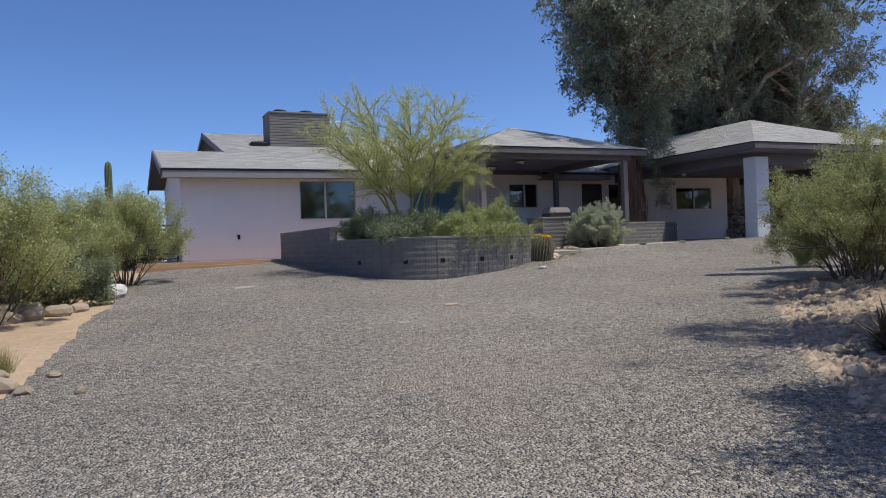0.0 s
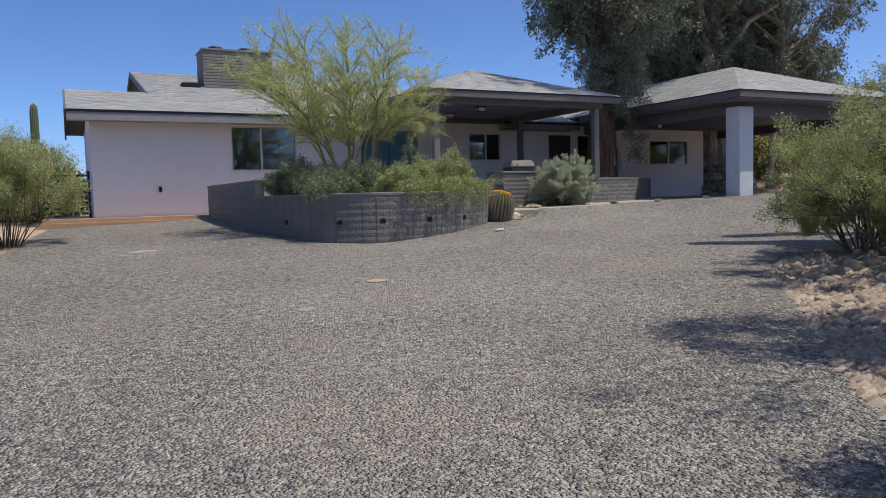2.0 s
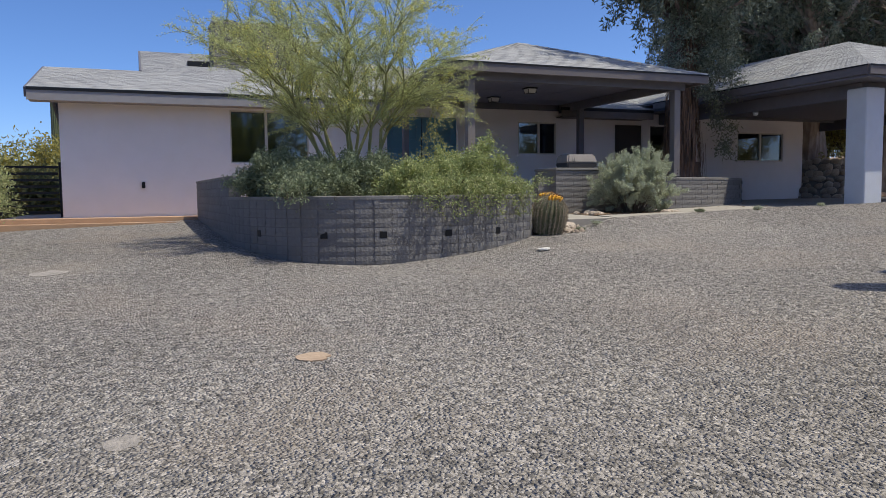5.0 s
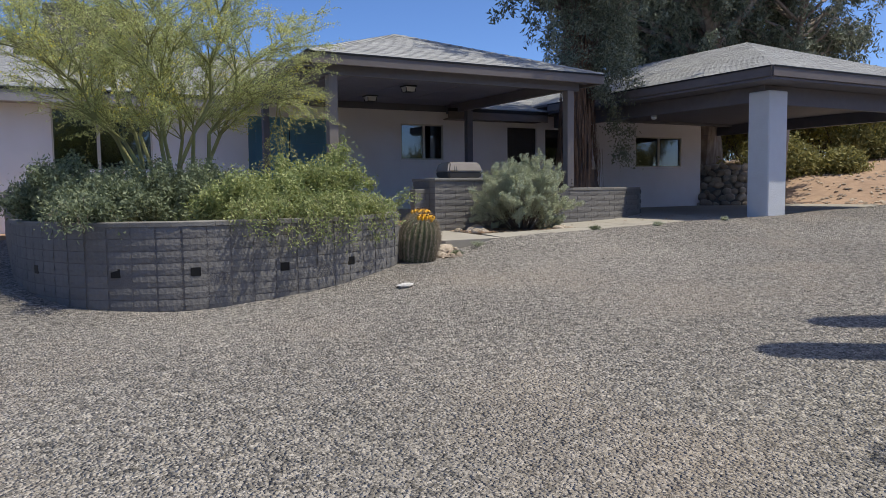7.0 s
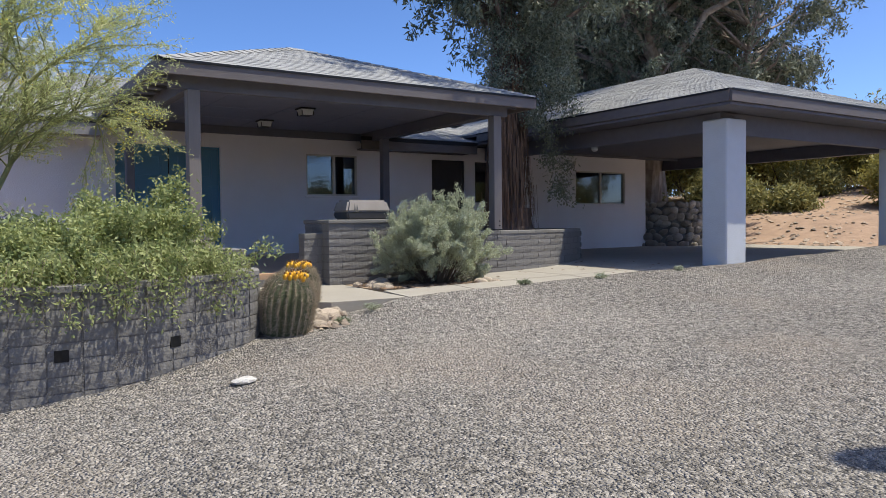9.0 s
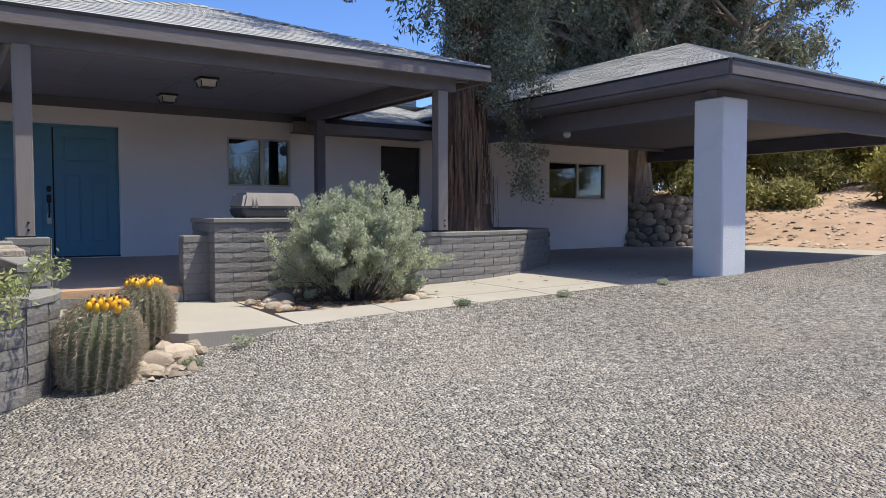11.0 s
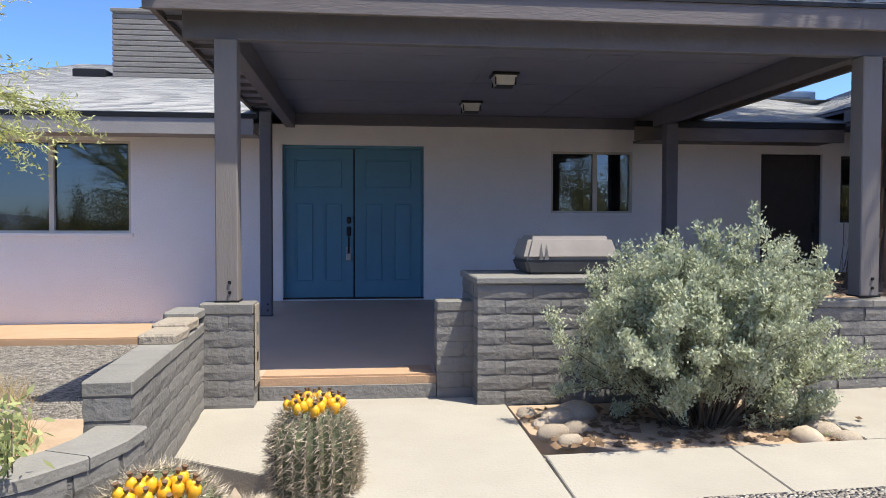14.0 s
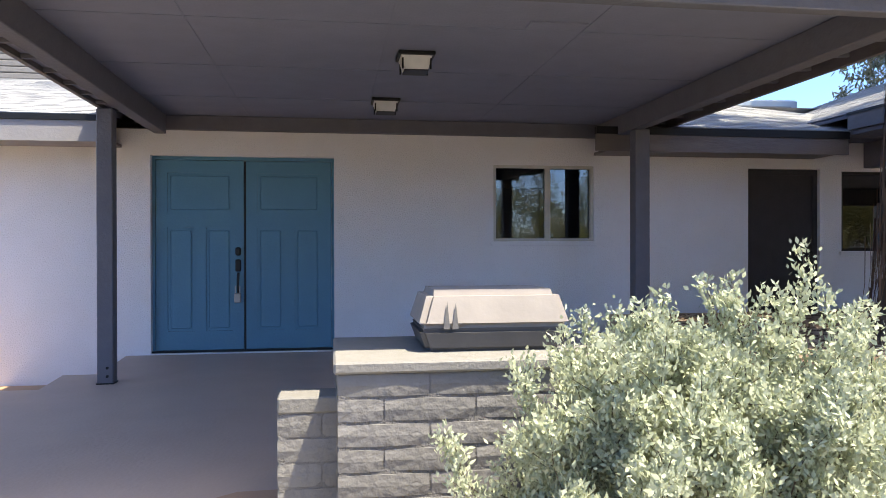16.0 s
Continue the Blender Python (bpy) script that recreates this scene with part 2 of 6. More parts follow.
PVF = leaf_mat("yellow blossom", (0.85, 0.72, 0.10), (0.8, 0.74, 0.22))
DAMP = leaf_mat("bright green shrub leaves", (0.22, 0.28, 0.11), (0.48, 0.50, 0.23))
DARKL = leaf_mat("dark grey green leaves", (0.15, 0.19, 0.11), (0.32, 0.36, 0.23))
SILV = leaf_mat("silver green sage leaves", (0.40, 0.435, 0.305), (0.57, 0.60, 0.45), 0.8, 0.35)
CREO = leaf_mat("olive creosote leaves", (0.26, 0.31, 0.13), (0.54, 0.54, 0.27))
FARL = leaf_mat("distant desert leaves", (0.16, 0.17, 0.07), (0.40, 0.36, 0.14))
FARY = leaf_mat("distant golden leaves", (0.22, 0.22, 0.07), (0.42, 0.36, 0.10))
CACT = mat("green cactus skin", (0.14, 0.165, 0.085), 0.6, var=(0.08, 0.10, 0.05), scale=12, bump=0.3, bscale=50)
SPINE = mat("straw coloured cactus spines", (0.58, 0.50, 0.39), 0.6, island=0.45)
FRUIT = mat("yellow cactus fruit", (0.76, 0.43, 0.02), 0.45, var=(0.62, 0.28, 0.02), scale=20, island=0.15)
FRUITT = mat("dry brown fruit tip", (0.17, 0.10, 0.06), 0.9)
GRASS = leaf_mat("dry straw grass", (0.52, 0.38, 0.2), (0.62, 0.5, 0.28))
DEBRIS = mat("leaf litter", (0.16, 0.1, 0.06), 0.9, island=0.4)

# Pale blue base colour stands in for sky-lit haze on the metal.
COOLER = mat("sheet metal paled blue for sky haze", (0.50, 0.58, 0.66), 0.5, var=(0.44, 0.52, 0.60))
# Blue grey base puts the haze of distance into the hills' colour.
FARHILL = mat("hazy blue grey hills", (0.16, 0.19, 0.24), 1.0, var=(0.12, 0.14, 0.17), scale=0.03, coarse=0.01)


# ---- building blocks ----
def obj(name, bm, material, parent=None, label="", kind="", smooth=False):
    me = bpy.data.meshes.new(name)
    bm.to_mesh(me)
    bm.free()
    if smooth:
        me.polygons.foreach_set("use_smooth", [True] * len(me.polygons))
    me.materials.append(material)
    ob = new(name, me)
    if parent:
        ob.parent = parent
    return tagged(ob, label, kind=kind)


def raw(name, verts, faces, material, parent=None, label="", kind="", smooth=False, category=""):
    me = bpy.data.meshes.new(name)
    me.from_pydata(verts, [], faces)
    me.materials.append(material)
    if smooth:
        me.polygons.foreach_set("use_smooth", [True] * len(me.polygons))
    ob = new(name, me)
    if parent:
        ob.parent = parent
    return tagged(ob, label, category, kind=kind)


def arr(name, co, size, material, parent=None, label="", kind="", category=""):
    """A mesh out of an array of corners, in faces of size corners each that share none."""
    me = bpy.data.meshes.new(name)
    co = np.ascontiguousarray(co, dtype=np.float32).reshape(-1, 3)
    k = len(co) // size
    me.vertices.add(len(co))
    me.vertices.foreach_set("co", co.ravel())
    me.loops.add(len(co))
    me.loops.foreach_set("vertex_index", np.arange(len(co), dtype=np.int32))
    me.polygons.add(k)
    me.polygons.foreach_set("loop_start", np.arange(0, len(co), size, dtype=np.int32))
    me.polygons.foreach_set("loop_total", np.full(k, size, dtype=np.int32))
    me.update(calc_edges=True)
    me.materials.append(material)
    ob = new(name, me)
    if parent:
        ob.parent = parent
    return tagged(ob, label, category, kind=kind)


def root(name, x, y, z, label, category, group="", rz=0):
    e = new(name)
    e.matrix_world = pose(x, y, z, 0, 0, rz)
    return tagged(e, label, category, group)


def add_box(bm, x0, x1, y0, y1, z0, z1, m=None, bevel=0.0):
    r = bmesh.ops.create_cube(bm, size=1)
    vs = r["verts"]
    bmesh.ops.transform(bm, verts=vs, matrix=Matrix.Translation(((x0 + x1) / 2, (y0 + y1) / 2, (z0 + z1) / 2)) @ Matrix.Diagonal((x1 - x0, y1 - y0, z1 - z0, 1)))
    if bevel:
        es = list({e for v in vs for e in v.link_edges})
        r2 = bmesh.ops.bevel(bm, geom=es, offset=bevel, segments=1, affect="EDGES")
        vs = list({v for f in r2["faces"] for v in f.verts} | {v for v in vs if v.is_valid})
    if m is not None:
        bmesh.ops.transform(bm, verts=vs, matrix=m)
    return vs


def box(name, x0, x1, y0, y1, z0, z1, material, parent=None, label="", kind="", bevel=0.0):
    bm = bmesh.new()
    add_box(bm, x0, x1, y0, y1, z0, z1, bevel=bevel)
    return obj(name, bm, material, parent, label, kind)


def prism(name, pts, z0, z1, material, parent=None, label="", kind="", tops=None, bevel=0.0):
    """An upright block over a plan outline; tops may give each corner a height."""
    bm = bmesh.new()
    lo = [bm.verts.new((x, y, z0)) for x, y in pts]
    hi = [bm.verts.new((x, y, tops[i] if tops else z1)) for i, (x, y) in enumerate(pts)]
    k = len(pts)
    bm.faces.new(lo[::-1])
    bm.faces.new(hi)
    for i in range(k):
        bm.faces.new((lo[i], lo[(i + 1) % k], hi[(i + 1) % k], hi[i]))
    bmesh.ops.recalc_face_normals(bm, faces=bm.faces)
    if bevel:
        bmesh.ops.bevel(bm, geom=[e for e in bm.edges if e.verts[0] in hi and e.verts[1] in hi], offset=bevel, segments=2, affect="EDGES")
    return obj(name, bm, material, parent, label, kind)


def slab(name, quad, thick, material, parent=None, label="", kind="", bevel=0.0):
    """A board of even thickness under a flat polygon in space."""
    bm = bmesh.new()
    vs = [bm.verts.new(p) for p in quad]
    f = bm.faces.new(vs)
    f.normal_update()
    n = f.normal * (1 if f.normal.z > 0 else -1)
    lo = [bm.verts.new(Vector(p) - n * thick) for p in quad]
    k = len(vs)
    bm.faces.new(lo)
    for i in range(k):
        bm.faces.new((vs[i], vs[(i + 1) % k], lo[(i + 1) % k], lo[i]))
    bmesh.ops.recalc_face_normals(bm, faces=bm.faces)
    return obj(name, bm, material, parent, label, kind)


def holed_wall(name, x0, x1, z0, z1, y0, y1, holes, material, parent=None, label="", kind=""):
    """A wall along x with rectangular openings (x0, x1, z0, z1)."""
    xs = sorted({x0, x1, *[h[0] for h in holes], *[h[1] for h in holes]})
    zs = sorted({z0, z1, *[h[2] for h in holes], *[h[3] for h in holes]})
    bm = bmesh.new()
    solid = lambda i, j: 0 <= i < len(xs) - 1 and 0 <= j < len(zs) - 1 and not any(h[0] <= xs[i] < h[1] and h[2] <= zs[j] < h[3] for h in holes)
    cache = {}

    def v(x, y, z):
        key = (x, y, z)
        if key not in cache:
            cache[key] = bm.verts.new(key)
        return cache[key]

    for i in range(len(xs) - 1):
        for j in range(len(zs) - 1):
            if not solid(i, j):
                continue
            a, b, c, d = xs[i], xs[i + 1], zs[j], zs[j + 1]
            bm.faces.new((v(a, y0, c), v(b, y0, c), v(b, y0, d), v(a, y0, d)))
            bm.faces.new((v(a, y1, c), v(a, y1, d), v(b, y1, d), v(b, y1, c)))
            if not solid(i - 1, j):
                bm.faces.new((v(a, y0, c), v(a, y0, d), v(a, y1, d), v(a, y1, c)))
            if not solid(i + 1, j):
                bm.faces.new((v(b, y0, c), v(b, y1, c), v(b, y1, d), v(b, y0, d)))
            if not solid(i, j - 1):
                bm.faces.new((v(a, y0, c), v(a, y1, c), v(b, y1, c), v(b, y0, c)))
            if not solid(i, j + 1):
                bm.faces.new((v(a, y0, d), v(b, y0, d), v(b, y1, d), v(a, y1, d)))
    bmesh.ops.recalc_face_normals(bm, faces=bm.faces)
    return obj(name, bm, material, parent, label, kind)


def roof_face(out, a, b, c, d, course=0.14, lap=0.007):
    """Lapped shingle courses between an eave a-b and a top edge d-c, each course of separate tabs."""
    a, b, c, d = map(Vector, (a, b, c, d))
    n = (b - a).cross(d - a).normalized()
    if n.z < 0:
        n = -n
    rows = max(1, int(((a + b) / 2 - (c + d) / 2).length / course))
    rng = random.Random(7)
    for i in range(rows):
        t0, t1 = i / rows, (i + 1.12) / rows
        l0, l1, r0, r1 = a.lerp(d, t0), a.lerp(d, min(t1, 1)), b.lerp(c, t0), b.lerp(c, min(t1, 1))
        width = (r0 - l0).length
        k = max(1, int(width / 0.3))
        offs = rng.random() / k
        cuts = [0] + [min(max((j + offs) / k, 0), 1) for j in range(1, k)] + [1]
        for u0, u1 in zip(cuts, cuts[1:]):
            h = lap * rng.uniform(0.7, 1.3)
            p = [l0.lerp(r0, u0) + n * h, l0.lerp(r0, u1) + n * h, l1.lerp(r1, u1) + n * 0.001, l1.lerp(r1, u0) + n * 0.001]
            out.append(p)
            out.append([l0.lerp(r0, u0) - n * 0.002, l0.lerp(r0, u1) - n * 0.002, p[1], p[0]])


def ground_z(x, y):
    """The height of the ground."""
    xx, yy = max(min(x, 24.0), -6.0), max(min(y, 22.5), -8.0)
    z = 0.556 + 0.0356 * xx + 0.0497 * yy
    s = lambda a: 0.0 if a < 0 else 1.0 if a > 1 else a * a * (3 - 2 * a)
    d = right_edge(x, y)
    z += 0.22 * s(d / 1.6) * s((11.5 - y) / 3.0) + 0.02 * noise.noise((x * 0.9, y * 0.9, 0))
    z += 1.5 * s((x - 23.5) / 15.0) * s((y - 12) / 8.0) * (1 + 0.12 * noise.noise((x * 0.2, y * 0.2, 3)))
    z -= 0.12 * math.exp(-((x - 6.3) ** 2 + (y - 14.2) ** 2) / 3.0)
    if x > 10.2 and y < 15.9:
        z += 0.085 * s((x - 10.2) / 0.8) * s((y - 14.0) / 1.6) * s((26.0 - x) / 2.0)
    z += 0.045 * s((x - 10.3) / 0.5) * s((17.0 - x) / 3.0) * s((y - 14.9) / 0.9) * s((16.2 - y) / 0.2)
    if 9.0 < x < 25.3 and y > (15.6 if x < 10.2 else 15.9):
        z = min(z, 1.76 + 0.018 * (x - 10.0))
    if x >= 25.3:
        low = 1.76 + 0.018 * (x - 10.0)
        z = low + (z - low) * (1 - (1 - s((x - 25.3) / 3.0)) * s((y - 14.9) / 1.0))
    if y > 17.0:
        z -= 0.16 * s((x - 4.5) / 0.4) * s((9.2 - x) / 0.4) * s((y - 17.0) / 3.0)
    z += -0.9 * s((-1.5 - x) / 12.0)
    return z


EDGE = [(-2.0, -4.0), (3.4, 2.0), (4.6, 3.35), (5.2, 4.2), (5.8, 4.9), (6.9, 5.9), (7.5, 6.6), (8.2, 7.4), (9.0, 7.9), (10.4, 8.4), (13.5, 9.0), (18.0, 10.0), (30.0, 11.5)]


def right_edge(x, y):
    """How far a place lies beyond the right-hand edge of the driveway."""
    best = 1e9
    for (ax, ay), (bx, by) in zip(EDGE, EDGE[1:]):
        t = max(0, min(1, ((x - ax) * (bx - ax) + (y - ay) * (by - ay)) / ((bx - ax) ** 2 + (by - ay) ** 2)))
        px, py = ax + t * (bx - ax), ay + t * (by - ay)
        dd = math.hypot(x - px, y - py)
        if dd < abs(best):
            best = dd * (1 if (bx - ax) * (y - ay) - (by - ay) * (x - ax) < 0 else -1)
    return best


def left_edge_x(y):
    w = 0.18 * noise.noise((y * 0.9, 3.1, 0)) + 0.07 * noise.noise((y * 3.5, 1.1, 0))
    return w - 1.1 + 0.13 * (y - 7.5) if y > 7.5 else w - 1.1 - 0.35 * (7.5 - y) ** 1.1 * 0.5


# ---- ground ----
def build_ground():
    xs = np.concatenate([np.linspace(-600, -40, 12), np.linspace(-30, -6, 16), np.arange(-5, -2, 0.14), np.arange(-2, 1, 0.05), np.arange(1, 26, 0.14), np.arange(26.2, 30, 0.4), np.linspace(30.3, 60, 30), np.linspace(90, 600, 10)])
    ys = np.concatenate([np.linspace(-600, -40, 10), np.linspace(-30, -4, 14), np.arange(-3, 24, 0.14), np.linspace(25, 60, 30), np.linspace(90, 600, 10)])
    verts = [(float(x), float(y), ground_z(float(x), float(y))) for y in ys for x in xs]
    w = len(xs)
    faces = [(j * w + i, j * w + i + 1, (j + 1) * w + i + 1, (j + 1) * w + i) for j in range(len(ys) - 1) for i in range(w - 1)]
    g = raw("ground", verts, faces, GRAVEL, label="grey crushed gravel driveway with tan desert soil beside it", kind="structure", smooth=True)
    for m in (DIRT, HILLM, REDROCK):
        g.data.materials.append(m)
    for p in g.data.polygons:
        x, y, _ = p.center
        if x > 23.5 and y > 11:
            p.material_index = 2 if x > 25.2 else 3
        elif right_edge(x, y) > 0.1 or x < left_edge_x(y) or y > 24 or x < -3:
            p.material_index = 1
    return g


build_ground()

# ---- house ----
WY = 22.6
HOLES = [(5.25, 7.06, 3.05, 4.25), (9.0, 10.89, 2.16, 4.23), (12.64, 13.80, 3.33, 4.18), (15.68, 16.60, 2.16, 4.18), (16.88, 17.9, 3.21, 4.16), (20.08, 21.90, 3.19, 4.05)]
holed_wall("wall_south", 1.76, 22.7, 1.6, 4.5, WY, WY + 0.22, HOLES, STUCCO, label="white stucco house wall under dark eaves", kind="structure")
box("wall_west", 1.76, 1.98, WY + 0.22, 28.6, 1.6, 4.5, STUCCO, label="white stucco side wall of the house", kind="structure")
box("wall_east", 22.48, 22.7, WY + 0.22, 28.6, 1.6, 4.5, STUCCO, label="white stucco side wall by the carport", kind="structure")
box("wall_north", 1.98, 22.48, 28.4, 28.6, 1.6, 4.5, STUCCO, label="white stucco rear wall of the house", kind="structure")
box("floor", 1.98, 22.48, WY + 0.22, 28.4, 1.9, 2.1, CONCRETE, label="plain floor inside the house", kind="structure")
box("ceiling", 1.98, 22.48, WY + 0.22, 28.4, 4.38, 4.48, STUCCO, label="plain ceiling inside the house", kind="structure")
for cx in (8.0, 11.8, 14.8, 18.9):
    box("wall_partition", cx, cx + 0.1, WY + 0.22, 28.4, 2.1, 4.38, STUCCO, label="plain partition wall inside the house", kind="structure")


def plane_z(y):
    return 4.54 + 0.269 * (y - 22.0)


rf = root("roof", 5, 25, 4.6, "grey asphalt shingle roof of the house with dark fascia", "roof")
rf.matrix_world = Matrix()
tagged(rf, kind="structure")
co = []
RY, RZ = 30.93, plane_z(30.93)
UB = 22.86
roof_face(co, (1.25, 22.0, 4.54), (8.75, 22.0, 4.54), (8.75, UB, plane_z(UB)), (1.25, UB, plane_z(UB)))
roof_face(co, (14.56, 22.0, 4.54), (18.4, 22.0, 4.54), (18.1, UB, plane_z(UB)), (14.56, UB, plane_z(UB)))
roof_face(co, (1.25, UB, plane_z(UB)), (18.1, UB, plane_z(UB)), (17.2, 25.5, plane_z(25.5)), (1.25, 25.5, plane_z(25.5)))
roof_face(co, (3.44, 25.5, plane_z(25.5)), (17.2, 25.5, plane_z(25.5)), (11.5, RY, RZ), (3.44, RY, RZ))
roof_face(co, (23.2, 29.0, 4.54), (1.25, 29.0, 4.54), (1.25, 25.5, plane_z(25.5)), (23.2, 25.5, plane_z(25.5)))
arr("shingle_course", np.array([[tuple(v) for v in p] for p in co]), 4, SHINGLE, rf, "grey lapped asphalt shingles", "stuff")
for x0, x1 in ((1.25, 8.75), (14.56, 18.4)):
    slab("roof_deck", [(x0, 22.0, 4.525), (x1, 22.0, 4.525), (x1, UB, plane_z(UB) - 0.015), (x0, UB, plane_z(UB) - 0.015)], 0.05, BROWN, rf)
slab("roof_deck", [(1.25, UB + 0.003, plane_z(UB) - 0.014), (18.1, UB + 0.003, plane_z(UB) - 0.014), (17.2, 25.5, plane_z(25.5) - 0.015), (1.25, 25.5, plane_z(25.5) - 0.015)], 0.05, BROWN, rf)
slab("roof_deck", [(1.25, 29.0, 4.525), (3.44, 29.0, 4.525), (3.44, 25.5, plane_z(25.5) - 0.015), (1.25, 25.5, plane_z(25.5) - 0.015)], 0.05, BROWN, rf)
slab("roof_deck", [(3.44, 25.5, plane_z(25.5) - 0.015), (17.2, 25.5, plane_z(25.5) - 0.015), (11.5, RY, RZ - 0.015), (3.44, RY, RZ - 0.015)], 0.05, BROWN, rf)
slab("roof_deck", [(3.44, 36.0, plane_z(25.5) - 0.015), (17.2, 36.0, plane_z(25.5) - 0.015), (11.5, RY, RZ - 0.015), (3.44, RY, RZ - 0.015)], 0.05, SHINGLE, rf)
slab("roof_deck", [(17.2, 25.5, plane_z(25.5) - 0.015), (17.2, 36, plane_z(25.5) - 0.015), (11.5, RY, RZ - 0.014)], 0.05, SHINGLE, rf)
box("gutter_board", 1.25, 8.72, 21.965, 22.0, 4.275, 4.473, EAVE, rf, "light grey painted fascia board")
box("gutter_board", 13.6, 16.5, 21.965, 22.0, 4.275, 4.448, FASCIA, rf, "dark weathered fascia board")
box("drip_edge", 1.25, 8.72, 21.95, 22.02, 4.475, 4.527, BLACKM, rf, "dark metal drip edge")
box("drip_edge", 13.6, 16.5, 21.95, 22.02, 4.45, 4.527, BLACKM, rf)
box("soffit", 1.25, 8.72, 22.002, WY - 0.002, 4.30, 4.33, EAVE, rf)
box("soffit", 13.8, 16.5, 22.002, WY - 0.002, 4.30, 4.33, FASCIA, rf)
# gable end and rakes
slab("rake_board", [(1.2, 22.0, 4.53), (1.25, 22.0, 4.53), (1.25, 25.5, plane_z(25.5)), (1.2, 25.5, plane_z(25.5))], 0.2, BROWN, rf)
slab("rake_board", [(1.2, 29.0, 4.53), (1.25, 29.0, 4.53), (1.25, 25.5, plane_z(25.5)), (1.2, 25.5, plane_z(25.5))], 0.2, BROWN, rf)
bm = bmesh.new()
for x in (1.78, 1.96):
    bm.faces.new([bm.verts.new(p) for p in ((x, WY, 4.5), (x, 28.6, 4.5), (x, 25.5, 5.36))])
obj("gable_wall", bm, STUCCO, rf)
slab("rake_board", [(3.39, 25.4, plane_z(25.5)), (3.44, 25.4, plane_z(25.5)), (3.44, RY, RZ), (3.39, RY, RZ)], 0.2, BROWN, rf)
slab("rake_board", [(3.39, 36, plane_z(25.5)), (3.44, 36, plane_z(25.5)), (3.44, RY, RZ), (3.39, RY, RZ)], 0.2, BROWN, rf)
bm = bmesh.new()
bm.faces.new([bm.verts.new(p) for p in ((4.1, 25.5, 4.5), (4.1, 36, 4.5), (4.1, 36, plane_z(25.5) - 0.1), (4.1, RY, RZ - 0.1), (4.1, 25.5, plane_z(25.5) - 0.1))])
obj("gable_wall", bm, BROWN, rf)

# chimney
ch = root("chimney", 6.49, 27.84, 5.9, "grey block chimney with two round flue caps", "chimney")
bm = bmesh.new()
add_box(bm, -1.115, 1.115, -0.57, 0.57, -0.5, 1.30)
obj("core", bm, MORTAR, ch)
bm = bmesh.new()
z = -0.45
while z < 1.28:
    add_box(bm, -1.145, 1.145, -0.6, 0.6, z + 0.006, z + 0.095, bevel=0.012)
    z += 0.1
obj("block_course", bm, BLOCK, ch, kind="stuff")
bm = bmesh.new()
add_box(bm, -1.17, 1.17, -0.63, 0.63, 1.28, 1.345, bevel=0.01)
obj("cap", bm, CAP, ch, "grey mortar cap")
for fx in (-0.62, 0.38):
    bm = bmesh.new()
    bmesh.ops.create_cone(bm, cap_ends=True, segments=20, radius1=0.19, radius2=0.19, depth=0.12, matrix=Matrix.Translation((fx, 0, 1.40)))
    bmesh.ops.create_cone(bm, cap_ends=True, segments=20, radius1=0.24, radius2=0.22, depth=0.04, matrix=Matrix.Translation((fx, 0, 1.47)))
    obj("flue_cap", bm, BLACKM, ch, "dark round metal flue cap")
hb = root("heating_unit", 8.15, 28.3, 5.75, "light grey sheet metal rooftop unit beside the chimney", "air conditioner")
bm = bmesh.new()
add_box(bm, -0.5, 0.5, -0.45, 0.45, 0.0, 1.32, bevel=0.02)
obj("case", bm, COOLER, hb)
bm = bmesh.new()
for i in range(9):
    add_box(bm, -0.42, 0.05, -0.462, -0.449, 0.35 + i * 0.09, 0.39 + i * 0.09)
obj("louvre", bm, FRAMEG, hb, kind="stuff")
bm = bmesh.new()
add_box(bm, 0.12, 0.36, -0.458, -0.449, 0.9, 0.98)
obj("name_plate", bm, FRAME, hb, "small white plate")
cv = root("roof_vent", 4.95, 27.35, plane_z(27.35), "low dark metal vent on the shingle roof", "vent")
bm = bmesh.new()
add_box(bm, -0.3, 0.3, -0.2, 0.3, -0.06, 0.11, bevel=0.02)
obj("hood", bm, BLACKM, cv)

# ---- porch ----
pr = new("porch_roof")
tagged(pr, "hipped shingle porch roof with dark painted fascia, posts and ceiling", "roof", kind="structure")
FL, FR, BY = 8.66, 14.52, 22.7
AX, AY, AZ = 11.43, 20.25, 5.70
co = []
ez = 4.745
roof_face(co, (FL, 17.58, ez), (FR, 17.58, ez), (AX, AY, AZ), (AX, AY, AZ))
roof_face(co, (FL, BY + 0.1, ez), (FL, 17.58, ez), (AX, AY, AZ), (AX, 26.3, AZ))
roof_face(co, (FR, 17.58, ez), (FR, BY + 0.1, ez), (AX, 26.3, AZ), (AX, AY, AZ))
arr("shingle_course", np.array([[tuple(v) for v in p] for p in co]), 4, SHINGLE, pr, "grey lapped asphalt shingles", "stuff")
d = 0.015
slab("roof_deck", [(FL, 17.58, ez - d), (FR, 17.58, ez - d), (AX, AY, AZ - d)], 0.04, BROWN, pr)
slab("roof_deck", [(FL, BY, ez - d), (FL, 17.58, ez - d), (AX, AY, AZ - d), (AX, 26.3, AZ - d)], 0.04, BROWN, pr)
slab("roof_deck", [(FR, 17.58, ez - d), (FR, BY, ez - d), (AX, 26.3, AZ - d), (AX, AY, AZ - d)], 0.04, BROWN, pr)
rng = random.Random(11)
